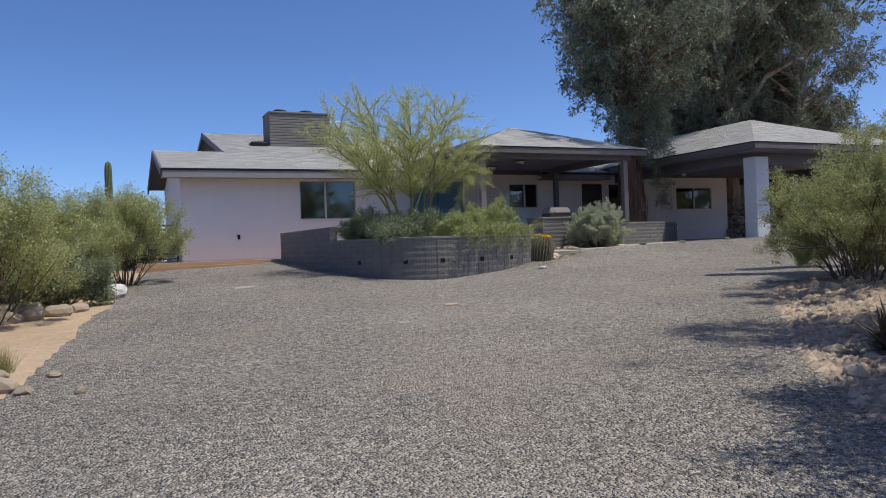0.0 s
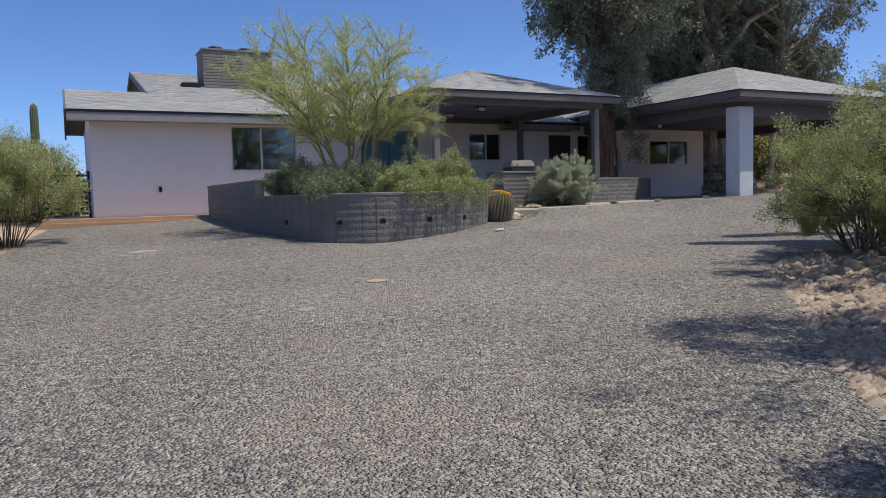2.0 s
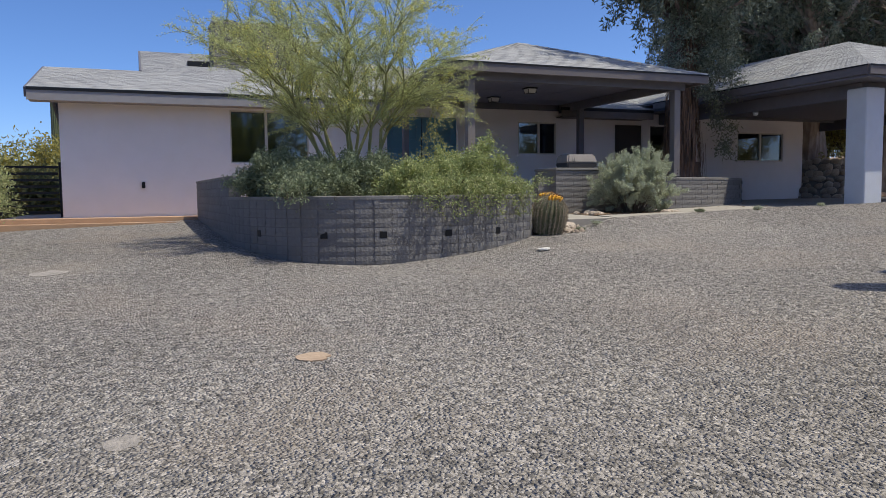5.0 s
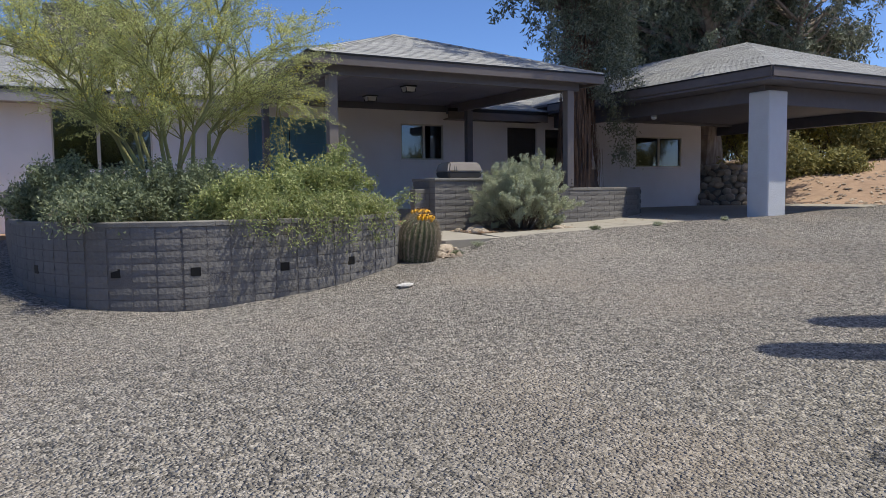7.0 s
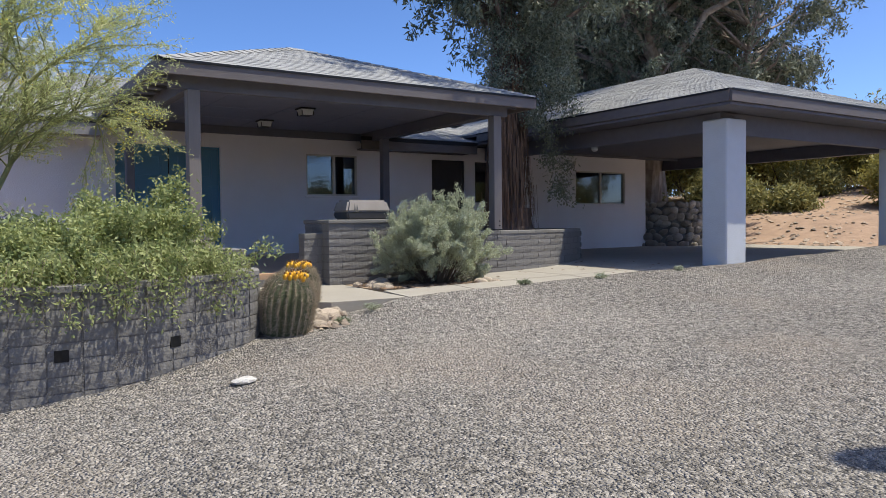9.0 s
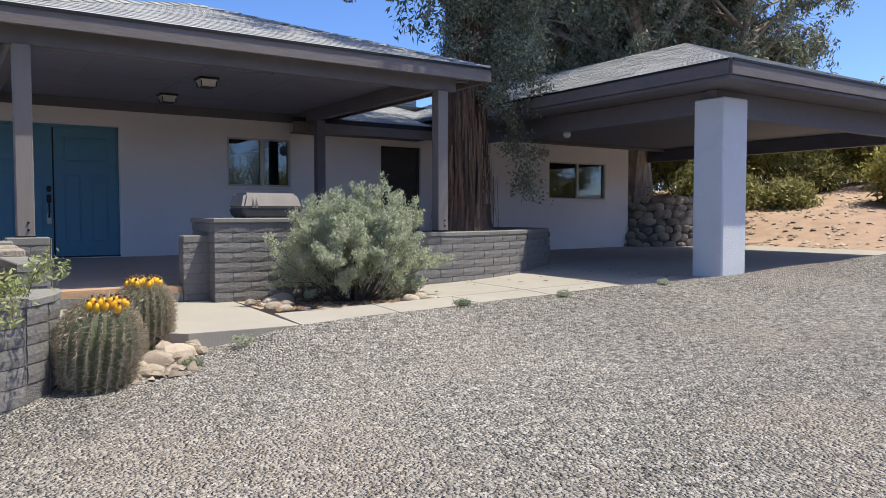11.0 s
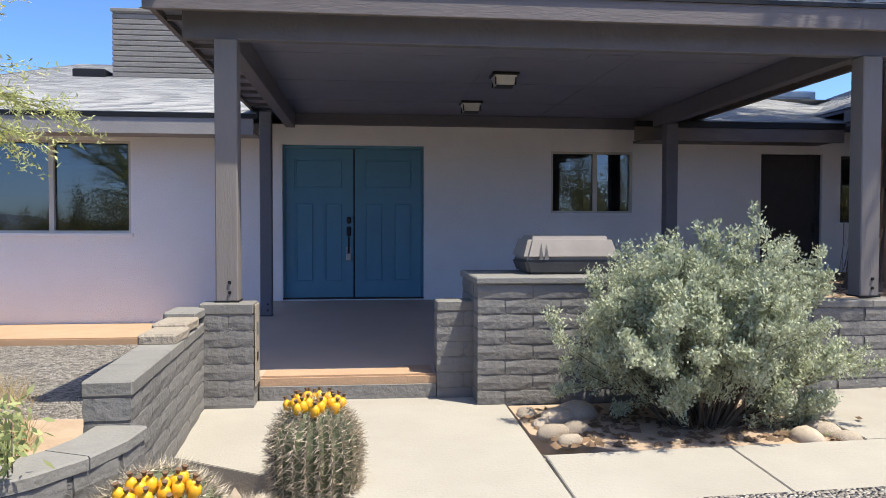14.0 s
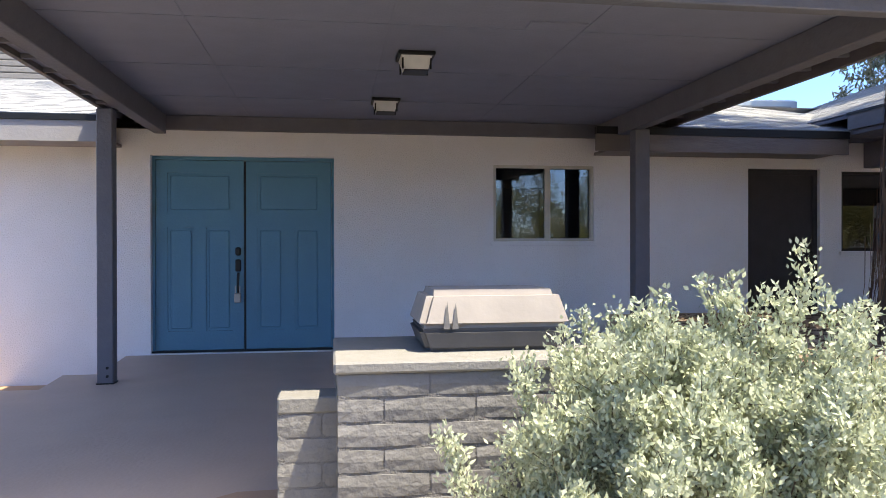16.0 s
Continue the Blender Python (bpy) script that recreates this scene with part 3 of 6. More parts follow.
for (ax, ay) in ((FL, 17.58), (FR, 17.58)):
    a, b = Vector((ax, ay, ez)), Vector((AX, AY, AZ))
    bm = bmesh.new()
    k = 18
    dirv = (b - a).normalized()
    side = dirv.cross(Vector((0, 0, 1))).normalized()
    up = side.cross(dirv)
    for i in range(k):
        p0, p1 = a.lerp(b, i / k), a.lerp(b, (i + 1.15) / k)
        q = [p0 - side * 0.13 + up * -0.018, p0 + up * 0.03, p0 + side * 0.13 + up * -0.018, p1 + side * 0.13 - up * 0.03, p1 + up * 0.018, p1 - side * 0.13 - up * 0.03]
        v = [bm.verts.new(t) for t in q]
        bm.faces.new((v[0], v[1], v[4], v[5]))
        bm.faces.new((v[1], v[2], v[3], v[4]))
    obj("hip_cap", bm, SHINGLE, pr, "lapped hip shingles")
box("fascia_board", FL, FR, 17.56, 17.60, 4.56, 4.735, FASCIA, pr, "grey brown painted fascia with knots", bevel=0.004)
box("drip_edge", FL, FR, 17.545, 17.558, 4.712, 4.742, BLACKM, pr, "thin dark metal drip edge")
box("fascia_board", FL, FL + 0.04, 17.602, BY, 4.60, 4.735, FASCIA, pr, "grey brown painted side fascia")
box("fascia_board", FR - 0.04, FR, 17.602, BY, 4.56, 4.735, FASCIA, pr)
box("porch_ceiling", FL + 0.045, FR - 0.05, 17.604, WY - 0.004, 4.64, 4.66, CEIL, pr, "dark brown plywood ceiling")
box("beam", 8.85, 14.15, 17.84, 17.93, 4.44, 4.638, BROWN, pr, "dark painted front beam", bevel=0.006)
box("beam", 9.06, 9.18, 17.932, WY - 0.09, 4.44, 4.638, BROWN, pr, "dark painted side beam", bevel=0.006)
box("beam", 13.83, 13.95, 17.932, WY - 0.09, 4.44, 4.638, BROWN, pr, "", bevel=0.006)
box("beam", 9.0, 14.3, WY - 0.088, WY - 0.003, 4.49, 4.638, BROWN, pr, "dark ledger board against the wall", bevel=0.006)
bm = bmesh.new()
for yy in (19.05, 20.27, 21.49):
    add_box(bm, FL + 0.06, FR - 0.06, yy, yy + 0.008, 4.636, 4.6405)
for xx in (10.0, 11.22, 12.44):
    add_box(bm, xx, xx + 0.008, 17.95, WY - 0.1, 4.6355, 4.640)
obj("ceiling_joint", bm, CEIL, pr)
box("ceiling_patch", 12.06, 12.42, 18.86, 19.02, 4.628, 4.6395, CEIL, pr, "small patch panel in the ceiling")
bm = bmesh.new()
for i in range(11):
    yy = 18.0 + i * 0.42
    add_box(bm, FL + 0.046, 9.055, yy, yy + 0.04, 4.605, 4.637)
    add_box(bm, 13.955, FR - 0.045, yy, yy + 0.04, 4.605, 4.637)
obj("rafter_tail", bm, BROWN, pr)


def post(x, y, z0, z1, w, label):
    p = root("porch_post", x, y, z0, label, "post", "porch posts")
    bm = bmesh.new()
    add_box(bm, -w / 2, w / 2, -w / 2, w / 2, 0.006, z1 - z0, bevel=0.008)
    obj("shaft", bm, POSTM if y < 19 else BROWN, p)
    bm = bmesh.new()
    add_box(bm, -w / 2 - 0.006, w / 2 + 0.006, -w / 2 - 0.006, w / 2 + 0.006, 0, 0.012)
    obj("base_plate", bm, BLACKM, p)
    for h in (0.07, 0.14):
        bm = bmesh.new()
        bmesh.ops.create_cone(bm, cap_ends=True, segments=8, radius1=0.012, radius2=0.012, depth=0.014, matrix=Matrix.Translation((0.02, -w / 2 - 0.004, h)) @ Matrix.Rotation(radians(90), 4, "X"))
        obj("bolt", bm, BLACKM, p, "dark bolt head")


post(9.145, 17.885, 2.61, 4.438, 0.155, "dark grey brown wooden post standing on the low block pier")
post(13.925, 17.885, 2.61, 4.438, 0.155, "dark grey brown wooden post standing on the curved block wall")
post(8.98, 21.15, 2.12, 4.438, 0.13, "dark brown wooden post on the porch floor by the double door")
post(13.92, 21.6, 2.12, 4.438, 0.15, "dark brown wooden post on the porch floor near the sliding window")

for lx, ly in ((11.455, 19.76), (11.36, 21.43)):
    lp = root("ceiling_lamp", lx, ly, 4.636, "small square porch ceiling lamp with frosted glass, switched off", "lamp", "porch ceiling lamps")
    bm = bmesh.new()
    add_box(bm, -0.13, 0.13, -0.13, 0.13, -0.025, 0, bevel=0.004)
    obj("base", bm, BLACKM, lp)
    bm = bmesh.new()
    r = bmesh.ops.create_cone(bm, cap_ends=True, segments=4, radius1=0.115, radius2=0.155, depth=0.09, matrix=Matrix.Translation((0, 0, -0.072)) @ Matrix.Rotation(radians(45), 4, "Z"))
    obj("shade", bm, LAMPGLASS, lp, "frosted glass")
    bm = bmesh.new()
    for sx in (-1, 1):
        for sy in (-1, 1):
            add_box(bm, -0.006, 0.006, -0.006, 0.006, -0.12, -0.02, m=Matrix.Translation((sx * 0.098, sy * 0.098, 0)))
    add_box(bm, -0.085, 0.085, -0.085, 0.085, -0.126, -0.119)
    obj("frame", bm, BLACKM, lp)

# ---- carport ----
cr = new("carport_roof")
tagged(cr, "wide hipped shingle carport roof with dark painted beams", "roof", kind="structure")
CL, CR_, CF, CB, cz = 16.54, 24.4, 15.40, 26.6, 4.745
CX, CY, CZ = 20.46, 19.16, 6.12
co = []
roof_face(co, (CL, CF, cz), (CR_, CF, cz), (CX, CY, CZ), (CX, CY, CZ))
roof_face(co, (CL, CB, cz), (CL, CF, cz), (CX, CY, CZ), (CX, CB, CZ))
roof_face(co, (CR_, CF, cz), (CR_, CB, cz), (CX, CB, CZ), (CX, CY, CZ))
arr("shingle_course", np.array([[tuple(v) for v in p] for p in co]), 4, SHINGLE, cr, "grey lapped asphalt shingles", "stuff")
slab("roof_deck", [(CL, CF, cz - d), (CR_, CF, cz - d), (CX, CY, CZ - d)], 0.04, BROWN, cr)
slab("roof_deck", [(CL, CB, cz - d), (CL, CF, cz - d), (CX, CY, CZ - d), (CX, CB, CZ - d)], 0.04, BROWN, cr)
slab("roof_deck", [(CR_, CF, cz - d), (CR_, CB, cz - d), (CX, CB, CZ - d), (CX, CY, CZ - d)], 0.04, BROWN, cr)
bm = bmesh.new()
add_box(bm, CL, CR_, CF - 0.03, CF + 0.01, 4.55, 4.735)
obj("fascia_board", bm, FASCIA, cr, "grey brown painted fascia")
box("fascia_board", CL - 0.03, CL + 0.01, CF + 0.012, 22.0, 4.55, 4.735, FASCIA, cr)
box("fascia_board", CR_ - 0.01, CR_ + 0.03, CF + 0.012, CB, 4.55, 4.735, FASCIA, cr)
box("drip_edge", CL, CR_, CF - 0.045, CF - 0.032, 4.712, 4.742, BLACKM, cr, "thin dark metal drip edge")
box("drip_edge", CL - 0.045, CL - 0.032, CF, 22.0, 4.712, 4.742, BLACKM, cr)
box("soffit", CL + 0.015, CR_ - 0.015, CF + 0.015, CB, 4.50, 4.545, BROWN, cr, "dark painted carport ceiling")
box("beam", CL + 0.56, CR_ - 0.3, 16.0, 16.14, 4.14, 4.497, BROWN, cr, "deep dark front beam", bevel=0.008)
box("beam", CL + 0.62, CL + 0.76, 16.142, WY - 0.004, 4.2, 4.497, BROWN, cr, "deep dark side beam", bevel=0.008)
box("beam", CR_ - 0.45, CR_ - 0.3, 16.142, CB, 4.2, 4.497, BROWN, cr, "", bevel=0.008)
box("beam", CL + 0.78, 23.9, WY - 0.12, WY - 0.005, 4.43, 4.497, BROWN, cr, "", bevel=0.008)
for qx, lab in ((17.05, "square white stuccoed column holding up the carport roof"), (22.7, "square white stuccoed column at the far corner of the carport")):
    c = root("carport_column", qx + 0.26, 16.06, 1.9, lab, "column", "carport columns")
    bm = bmesh.new()
    add_box(bm, -0.26, 0.26, -0.22, 0.26, 0.06, 2.48, bevel=0.02)
    obj("shaft", bm, COLUMN, c)
    bm = bmesh.new()
    add_box(bm, -0.36, 0.36, -0.34, 0.34, -0.15, 0.07, bevel=0.01)
    obj("footing", bm, CONCRETE_EDGE, c, "rough concrete footing")
fl = root("security_lamp", 19.6, WY - 0.3, 4.27, "small white twin security lamp under the carport beam", "lamp")
for s in (-1, 1):
    bm = bmesh.new()
    bmesh.ops.create_cone(bm, cap_ends=True, segments=12, radius1=0.07, radius2=0.03, depth=0.14, matrix=Matrix.Translation((s * 0.1, -0.05, -0.07)) @ Matrix.Rotation(radians(40 * s), 4, "Y"))
    obj("lamp_head", bm, FRAME, fl)
bm = bmesh.new()
bmesh.ops.create_cone(bm, cap_ends=True, segments=12, radius1=0.06, radius2=0.06, depth=0.05, matrix=Matrix.Translation((0, 0, -0.01)))
obj("base", bm, FRAME, fl)


cl = root("carport_lamp", 17.23, 19.0, 4.199, "small round white light under the dark carport beam, switched off", "lamp")
bm = bmesh.new()
bmesh.ops.create_cone(bm, cap_ends=True, segments=20, radius1=0.065, radius2=0.065, depth=0.03, matrix=Matrix.Translation((0, 0, -0.015)))
obj("base", bm, FRAMEG, cl)
bm = bmesh.new()
bmesh.ops.create_uvsphere(bm, u_segments=16, v_segments=8, radius=0.062, matrix=Matrix.Translation((0, 0, -0.045)) @ Matrix.Diagonal((1, 1, 0.75, 1)))
obj("globe", bm, LAMPGLASS, cl, "white glass globe", smooth=True)

# ---- openings ----
def window(n, x0, x1, z0, z1, panes, frame, label):
    w = root("window_" + str(n), (x0 + x1) / 2, WY, z0, label, "window")
    tagged(w, kind="structure")
    a, b, h, t = x0 - (x0 + x1) / 2, x1 - (x0 + x1) / 2, z1 - z0, 0.032
    bm = bmesh.new()
    add_box(bm, a, b, 0.02, 0.1, 0, t)
    add_box(bm, a, b, 0.02, 0.1, h - t, h)
    add_box(bm, a, a + t, 0.02, 0.1, t, h - t)
    add_box(bm, b - t, b, 0.02, 0.1, t, h - t)
    m = a + (b - a) * panes
    add_box(bm, m - 0.03, m + 0.03, 0.012, 0.09, t, h - t)
    obj("window_frame", bm, frame, w)
    bm = bmesh.new()
    add_box(bm, a - 0.03, b + 0.03, -0.03, 0.02, -0.05, -0.002, bevel=0.005)
    obj("window_sill", bm, STUCCO, w)
    for k, (p, q) in enumerate(((a + t, m - 0.03), (m + 0.03, b - t))):
        bm = bmesh.new()
        add_box(bm, p, q, 0.05 + 0.02 * k, 0.055 + 0.02 * k, t, h - t)
        g = obj("pane", bm, GLASS, w)
        g.visible_shadow = False


window(1, *HOLES[0], 0.45, FRAME, "wide sliding window with dark glass in the white stucco wall")
window(2, *HOLES[2], 0.54, FRAME, "two-pane sliding window beside the porch")
window(3, *HOLES[4], 0.9, BLACKM, "dark window behind the eucalyptus trunk")
window(4, *HOLES[5], 0.5, FRAME, "two-pane sliding window under the carport")

dd = root("door_1", 9.945, WY + 0.1, 2.16, "teal blue panelled double door with dark handle set and lockbox", "door")
tagged(dd, kind="structure")
for s in (-1, 1):
    x0, x1 = (-0.915, -0.012) if s < 0 else (0.012, 0.915)
    bm = bmesh.new()
    add_box(bm, x0, x1, 0.012, 0.045, 0.02, 2.03)
    # stiles and rails proud of the panels
    for q in ((x0, x0 + 0.12, 0.02, 2.03), (x1 - 0.12, x1, 0.02, 2.03), (x0 + 0.12, x1 - 0.12, 1.9, 2.03), (x0 + 0.12, x1 - 0.12, 1.32, 1.48), (x0 + 0.12, x1 - 0.12, 0.02, 0.22), ((x0 + x1) / 2 - 0.06, (x0 + x1) / 2 + 0.06, 0.22, 1.32)):
        add_box(bm, q[0], q[1], 0.0, 0.013, q[2], q[3])
    obj("door_leaf", bm, TEAL, dd, "teal painted panelled door leaf")
    for k, (p0, p1, q0, q1) in enumerate(((x0 + 0.15, x1 - 0.15, 1.51, 1.87), (x0 + 0.15, (x0 + x1) / 2 - 0.09, 0.25, 1.29), ((x0 + x1) / 2 + 0.09, x1 - 0.15, 0.25, 1.29))):
        bm = bmesh.new()
        add_box(bm, p0, p1, 0.002, 0.0125, q0, q1, bevel=0.009)
        obj("panel", bm, TEAL, dd)
bm = bmesh.new()
# Solid black strip put in for the shade between the two leaves.
add_box(bm, -0.011, 0.011, 0.02, 0.05, 0.02, 2.03)
add_box(bm, -0.945, 0.945, -0.06, 0.06, -0.02, 0.018)
obj("threshold", bm, BLACKM, dd, "dark threshold, and black strip for shade in the centre gap")
bm = bmesh.new()
for q in ((-0.944, -0.918, 0.018, 2.07), (0.918, 0.944, 0.018, 2.07), (-0.918, 0.918, 2.035, 2.07)):
    add_box(bm, q[0], q[1], -0.02, 0.06, q[2], q[3])
obj("door_frame", bm, TEAL, dd)
hs = new("door_handle")
hs.parent = dd
hs.location = (-0.07, 0, 0.85)
bm = bmesh.new()
add_box(bm, -0.03, 0.03, -0.022, -0.0005, 0.0, 0.13, bevel=0.012)
add_box(bm, -0.03, 0.03, -0.03, -0.0005, 0.17, 0.26, bevel=0.015)
obj("lock_plate", bm, BLACKM, hs, "dark lock plates")
bm = bmesh.new()
for i in range(8):
    a0 = i / 7
    add_box(bm, -0.012, 0.012, -0.022 - 0.045 * math.sin(a0 * math.pi), -0.002 - 0.045 * math.sin(a0 * math.pi), -0.02 - 0.2 * a0 - 0.03, -0.02 - 0.2 * a0 + 0.01)
obj("grip", bm, BLACKM, hs, "curved dark grip")
lb = new("lockbox")
lb.parent = dd
lb.location = (-0.075, -0.03, 0.52)
bm = bmesh.new()
add_box(bm, -0.035, 0.035, -0.03, 0.015, 0, 0.1, bevel=0.008)
obj("case", bm, STEEL, lb, "grey metal lockbox case")
bm = bmesh.new()
for q in ((-0.028, -0.018, 0.1, 0.17), (0.018, 0.028, 0.1, 0.17), (-0.028, 0.028, 0.165, 0.177)):
    add_box(bm, q[0], q[1], -0.012, -0.002, q[2], q[3])
obj("shackle", bm, STEEL, lb, "steel shackle")

d2 = root("door_2", 16.14, WY + 0.06, 2.16, "dark brown security screen door beside the porch", "door")
tagged(d2, kind="structure")
bm = bmesh.new()
add_box(bm, -0.42, 0.42, 0.012, 0.03, 0.03, 1.98)
obj("screen", bm, SCREEN, d2)
bm = bmesh.new()
for q in ((-0.459, -0.4, 0.0, 2.018), (0.4, 0.459, 0.0, 2.018), (-0.4, 0.4, 1.95, 2.018), (-0.4, 0.4, 0.0, 0.08), (-0.4, 0.4, 0.95, 1.0)):
    add_box(bm, q[0], q[1], -0.01, 0.035, q[2], q[3])
obj("door_frame", bm, SCREEN, d2)
bm = bmesh.new()
add_box(bm, 0.34, 0.39, -0.04, 0.0, 0.9, 1.05, bevel=0.01)
obj("door_handle", bm, BLACKM, d2)

sp = root("wall_outlet", 3.37, WY, 2.55, "small dark hose outlet on the white wall", "outlet")
bm = bmesh.new()
add_box(bm, -0.035, 0.035, -0.06, 0.0, -0.06, 0.08, bevel=0.01)
obj("box", bm, BLACKM, sp)

# ---- slabs ----
prism("porch_floor", [(8.2, 20.95), (8.2, 19.6), (8.75, 19.0), (8.88, 17.96), (10.62, 17.96), (13.95, 18.1), (13.95, WY - 0.002), (8.75, WY - 0.002), (8.75, 21.65), (8.45, 21.65), (8.5, 20.95)], 1.7, 2.12, PORCHF, label="taupe painted concrete porch floor", kind="structure", tops=[2.12, 2.11, 2.09, 2.055, 2.055, 2.06, 2.15, 2.15, 2.12, 2.12, 2.12], bevel=0.012)
# Terracotta colour puts the sun into this strip of the porch floor.
prism("porch_step_edge", [(9.35, 17.93), (10.62, 17.93), (10.62, 18.5), (9.35, 18.5)], 1.75, 2.062, ORANGE, label="chipped porch step edge, terracotta colour standing in for sunlit floor", kind="structure", bevel=0.015)
prism("porch_step_face", [(9.35, 17.905), (10.62, 17.905), (10.62, 17.928), (9.35, 17.928)], 1.75, 1.99, BLOCK, label="grey chipped step face", kind="structure")
WALKT = 1.87
prism("pavement", [(9.0, 16.75), (9.65, 16.35), (10.15, 15.98), (11.09, 15.86), (11.09, 17.93), (9.0, 17.93)], 1.55, 1.87, CONCRETE, label="pale concrete walk in front of the porch step", kind="structure", tops=[1.86, 1.85, 1.84, 1.85, 1.89, 1.89], bevel=0.004)
for a, b in ((11.098, 12.155), (12.163, 13.155), (13.163, 14.205), (14.213, 15.605), (15.613, 17.01)):
    y0 = 15.84 if a < 14 else 15.78
    prism("pavement", [(a, y0), (b, y0), (b, 16.5), (a, 16.5)], 1.5, 1.9, CONCRETE, label="pale concrete walk slab along the gravel", kind="structure", tops=[1.85 + (a - 11) * 0.018, 1.85 + (b - 11) * 0.018, 1.88 + (b - 11) * 0.018, 1.88 + (a - 11) * 0.018], bevel=0.004)
for a, b in ((13.0, 14.205), (14.213, 15.605), (15.613, 17.01)):
    prism("pavement", [(a, 16.508), (b, 16.508), (b, 19.5), (a, 17.6 if a < 14 else 19.5)], 1.5, 1.9, CONCRETE, label="pale concrete walk slab beside the curved wall", kind="structure", tops=[1.88 + (a - 11) * 0.018, 1.88 + (b - 11) * 0.018, 1.9 + (b - 11) * 0.019, 1.9 + (a - 11) * 0.019], bevel=0.004)
prism("pavement", [(11.094, 15.87), (14.2, 15.87), (17.0, 15.81), (17.0, 19.4), (14.3, 19.4), (13.1, 17.6), (13.1, 16.45), (11.094, 16.45)], 1.5, 1.8, CONCRETE_EDGE, label="concrete in the joints of the walk", kind="structure", tops=[1.842, 1.90, 1.952, 2.002, 1.955, 1.908, 1.905, 1.865])
prism("carport_floor", [(17.015, 15.74), (25.2, 15.74), (25.2, WY - 0.003), (17.015, WY - 0.003)], 1.6, 2.0, CONCRETE, label="pale concrete carport floor with a shaded expanse", kind="structure", tops=[1.97, 2.05, 2.05, 2.0], bevel=0.012)

prism("house_kerb", [(0.6, WY), (1.74, WY), (1.74, 28), (0.6, 28)], 1.4, 1.87, PORCHF, label="taupe painted walk beside the white side wall", kind="structure", bevel=0.01)
prism("house_kerb", [(4.643, 21.3), (8.7, 21.3), (8.7, WY - 0.003), (4.643, WY - 0.003)], 1.4, 1.87, ORANGE, label="terracotta painted walk inside the curved wall", kind="structure", bevel=0.015)
prism("house_kerb", [(0.6, 21.75), (4.64, 21.75), (4.64, WY - 0.003), (0.6, WY - 0.003)], 1.4, 1.87, ORANGE, label="terracotta painted walk along the foot of the white wall", kind="structure", bevel=0.015)
prism("house_kerb_step", [(0.5, 21.45), (4.3, 21.35), (4.3, 21.745), (0.5, 21.745)], 1.4, 1.775, ORANGE, label="lower terracotta kerb step at the gravel", kind="structure", bevel=0.012)

# ---- block walls ----
BLK = {}


def block_mesh(w, t, h, seed, round_=0.010):
    key = (round(w, 3), round(t, 3), round(h, 3), seed % 4)
    if key in BLK:
        return BLK[key]
    rng = random.Random(seed % 4 + 17)
    bm = bmesh.new()
    # a pillow-faced block: two rings of corners
    rings = []
    for i, f in ((0, 0.0), (1, 0.35), (2, 0.65), (3, 1.0)):
        x = -w / 2 + w * f
        bul = 0.0 if i in (0, 3) else 0.002 + rng.uniform(-0.001, 0.002)
        e = 0.006 if i in (0, 3) else 0.003
        ring = []
        for (yy, zz) in ((-t / 2 - bul + e, e * 0.6), (-t / 2 - bul - 0.001, h * 0.5), (-t / 2 - bul + e, h - e * 0.6), (t / 2 + bul - e, h - e * 0.6), (t / 2 + bul + 0.001, h * 0.5), (t / 2 + bul - e, e * 0.6)):
            ring.append(bm.verts.new((x, yy + rng.uniform(-0.0015, 0.0015), zz + rng.uniform(-0.001, 0.001))))
        rings.append(ring)
    for a, b in zip(rings, rings[1:]):
        for j in range(6):
            bm.faces.new((a[j], b[j], b[(j + 1) % 6], a[(j + 1) % 6]))
    bm.faces.new(rings[0])
    bm.faces.new(rings[-1][::-1])
    bmesh.ops.recalc_face_normals(bm, faces=bm.faces)
    me = bpy.data.meshes.new("block")
    bm.to_mesh(me)
    bm.free()
    me.materials.append(BLOCK)
    BLK[key] = me
    return me


def straight_wall(parent, p0, p1, z0, z1, t, h=0.1, w=0.4, core=MORTAR, cap=0.05, capw=0.01, seed=1, skip=()):
    """Running-bond block wall from p0 to p1 (plan), with a cap course."""
    p0, p1 = Vector((*p0, 0)), Vector((*p1, 0))
    L = (p1 - p0).length
    ang = math.atan2(p1.y - p0.y, p1.x - p0.x)
    M = Matrix.Translation(p0) @ Matrix.Rotation(ang, 4, "Z")
    bm = bmesh.new()
    add_box(bm, 0.008, L - 0.008, -t / 2 + 0.004, t / 2 - 0.004, z0 - 0.2, z1 - 0.004 - (0.012 if cap else 0), m=M)
    obj("mortar", bm, core, parent)
    rows = int(round((z1 - cap - z0) / h))
    hh = (z1 - cap - z0) / rows
    k = seed
    for r in range(rows):
        x = 0.0
        first = w if r % 2 == 0 else w / 2
        while x < L - 0.02:
            ln = min(first, L - x)
            if L - x - ln < 0.09:
                ln = L - x
            first = w
            me = block_mesh(ln - 0.007, t, hh - 0.007, k)
            k += 1
            o = new("block", me)
            o.parent = parent
            o.matrix_local = M @ Matrix.Translation((x + ln / 2, 0, z0 + r * hh + 0.005))
            x += ln
    if cap:
        x = 0.0
        while x < L - 0.02:
            ln = min(0.4, L - x)
            if L - x - ln < 0.12:
                ln = L - x
            bm = bmesh.new()
            add_box(bm, x + 0.002, x + ln - 0.003, -t / 2 - capw, t / 2 + capw, z1 - cap, z1, bevel=0.008)
            bm.transform(M)
            obj("cap_block", bm, CAP, parent)
            x += ln


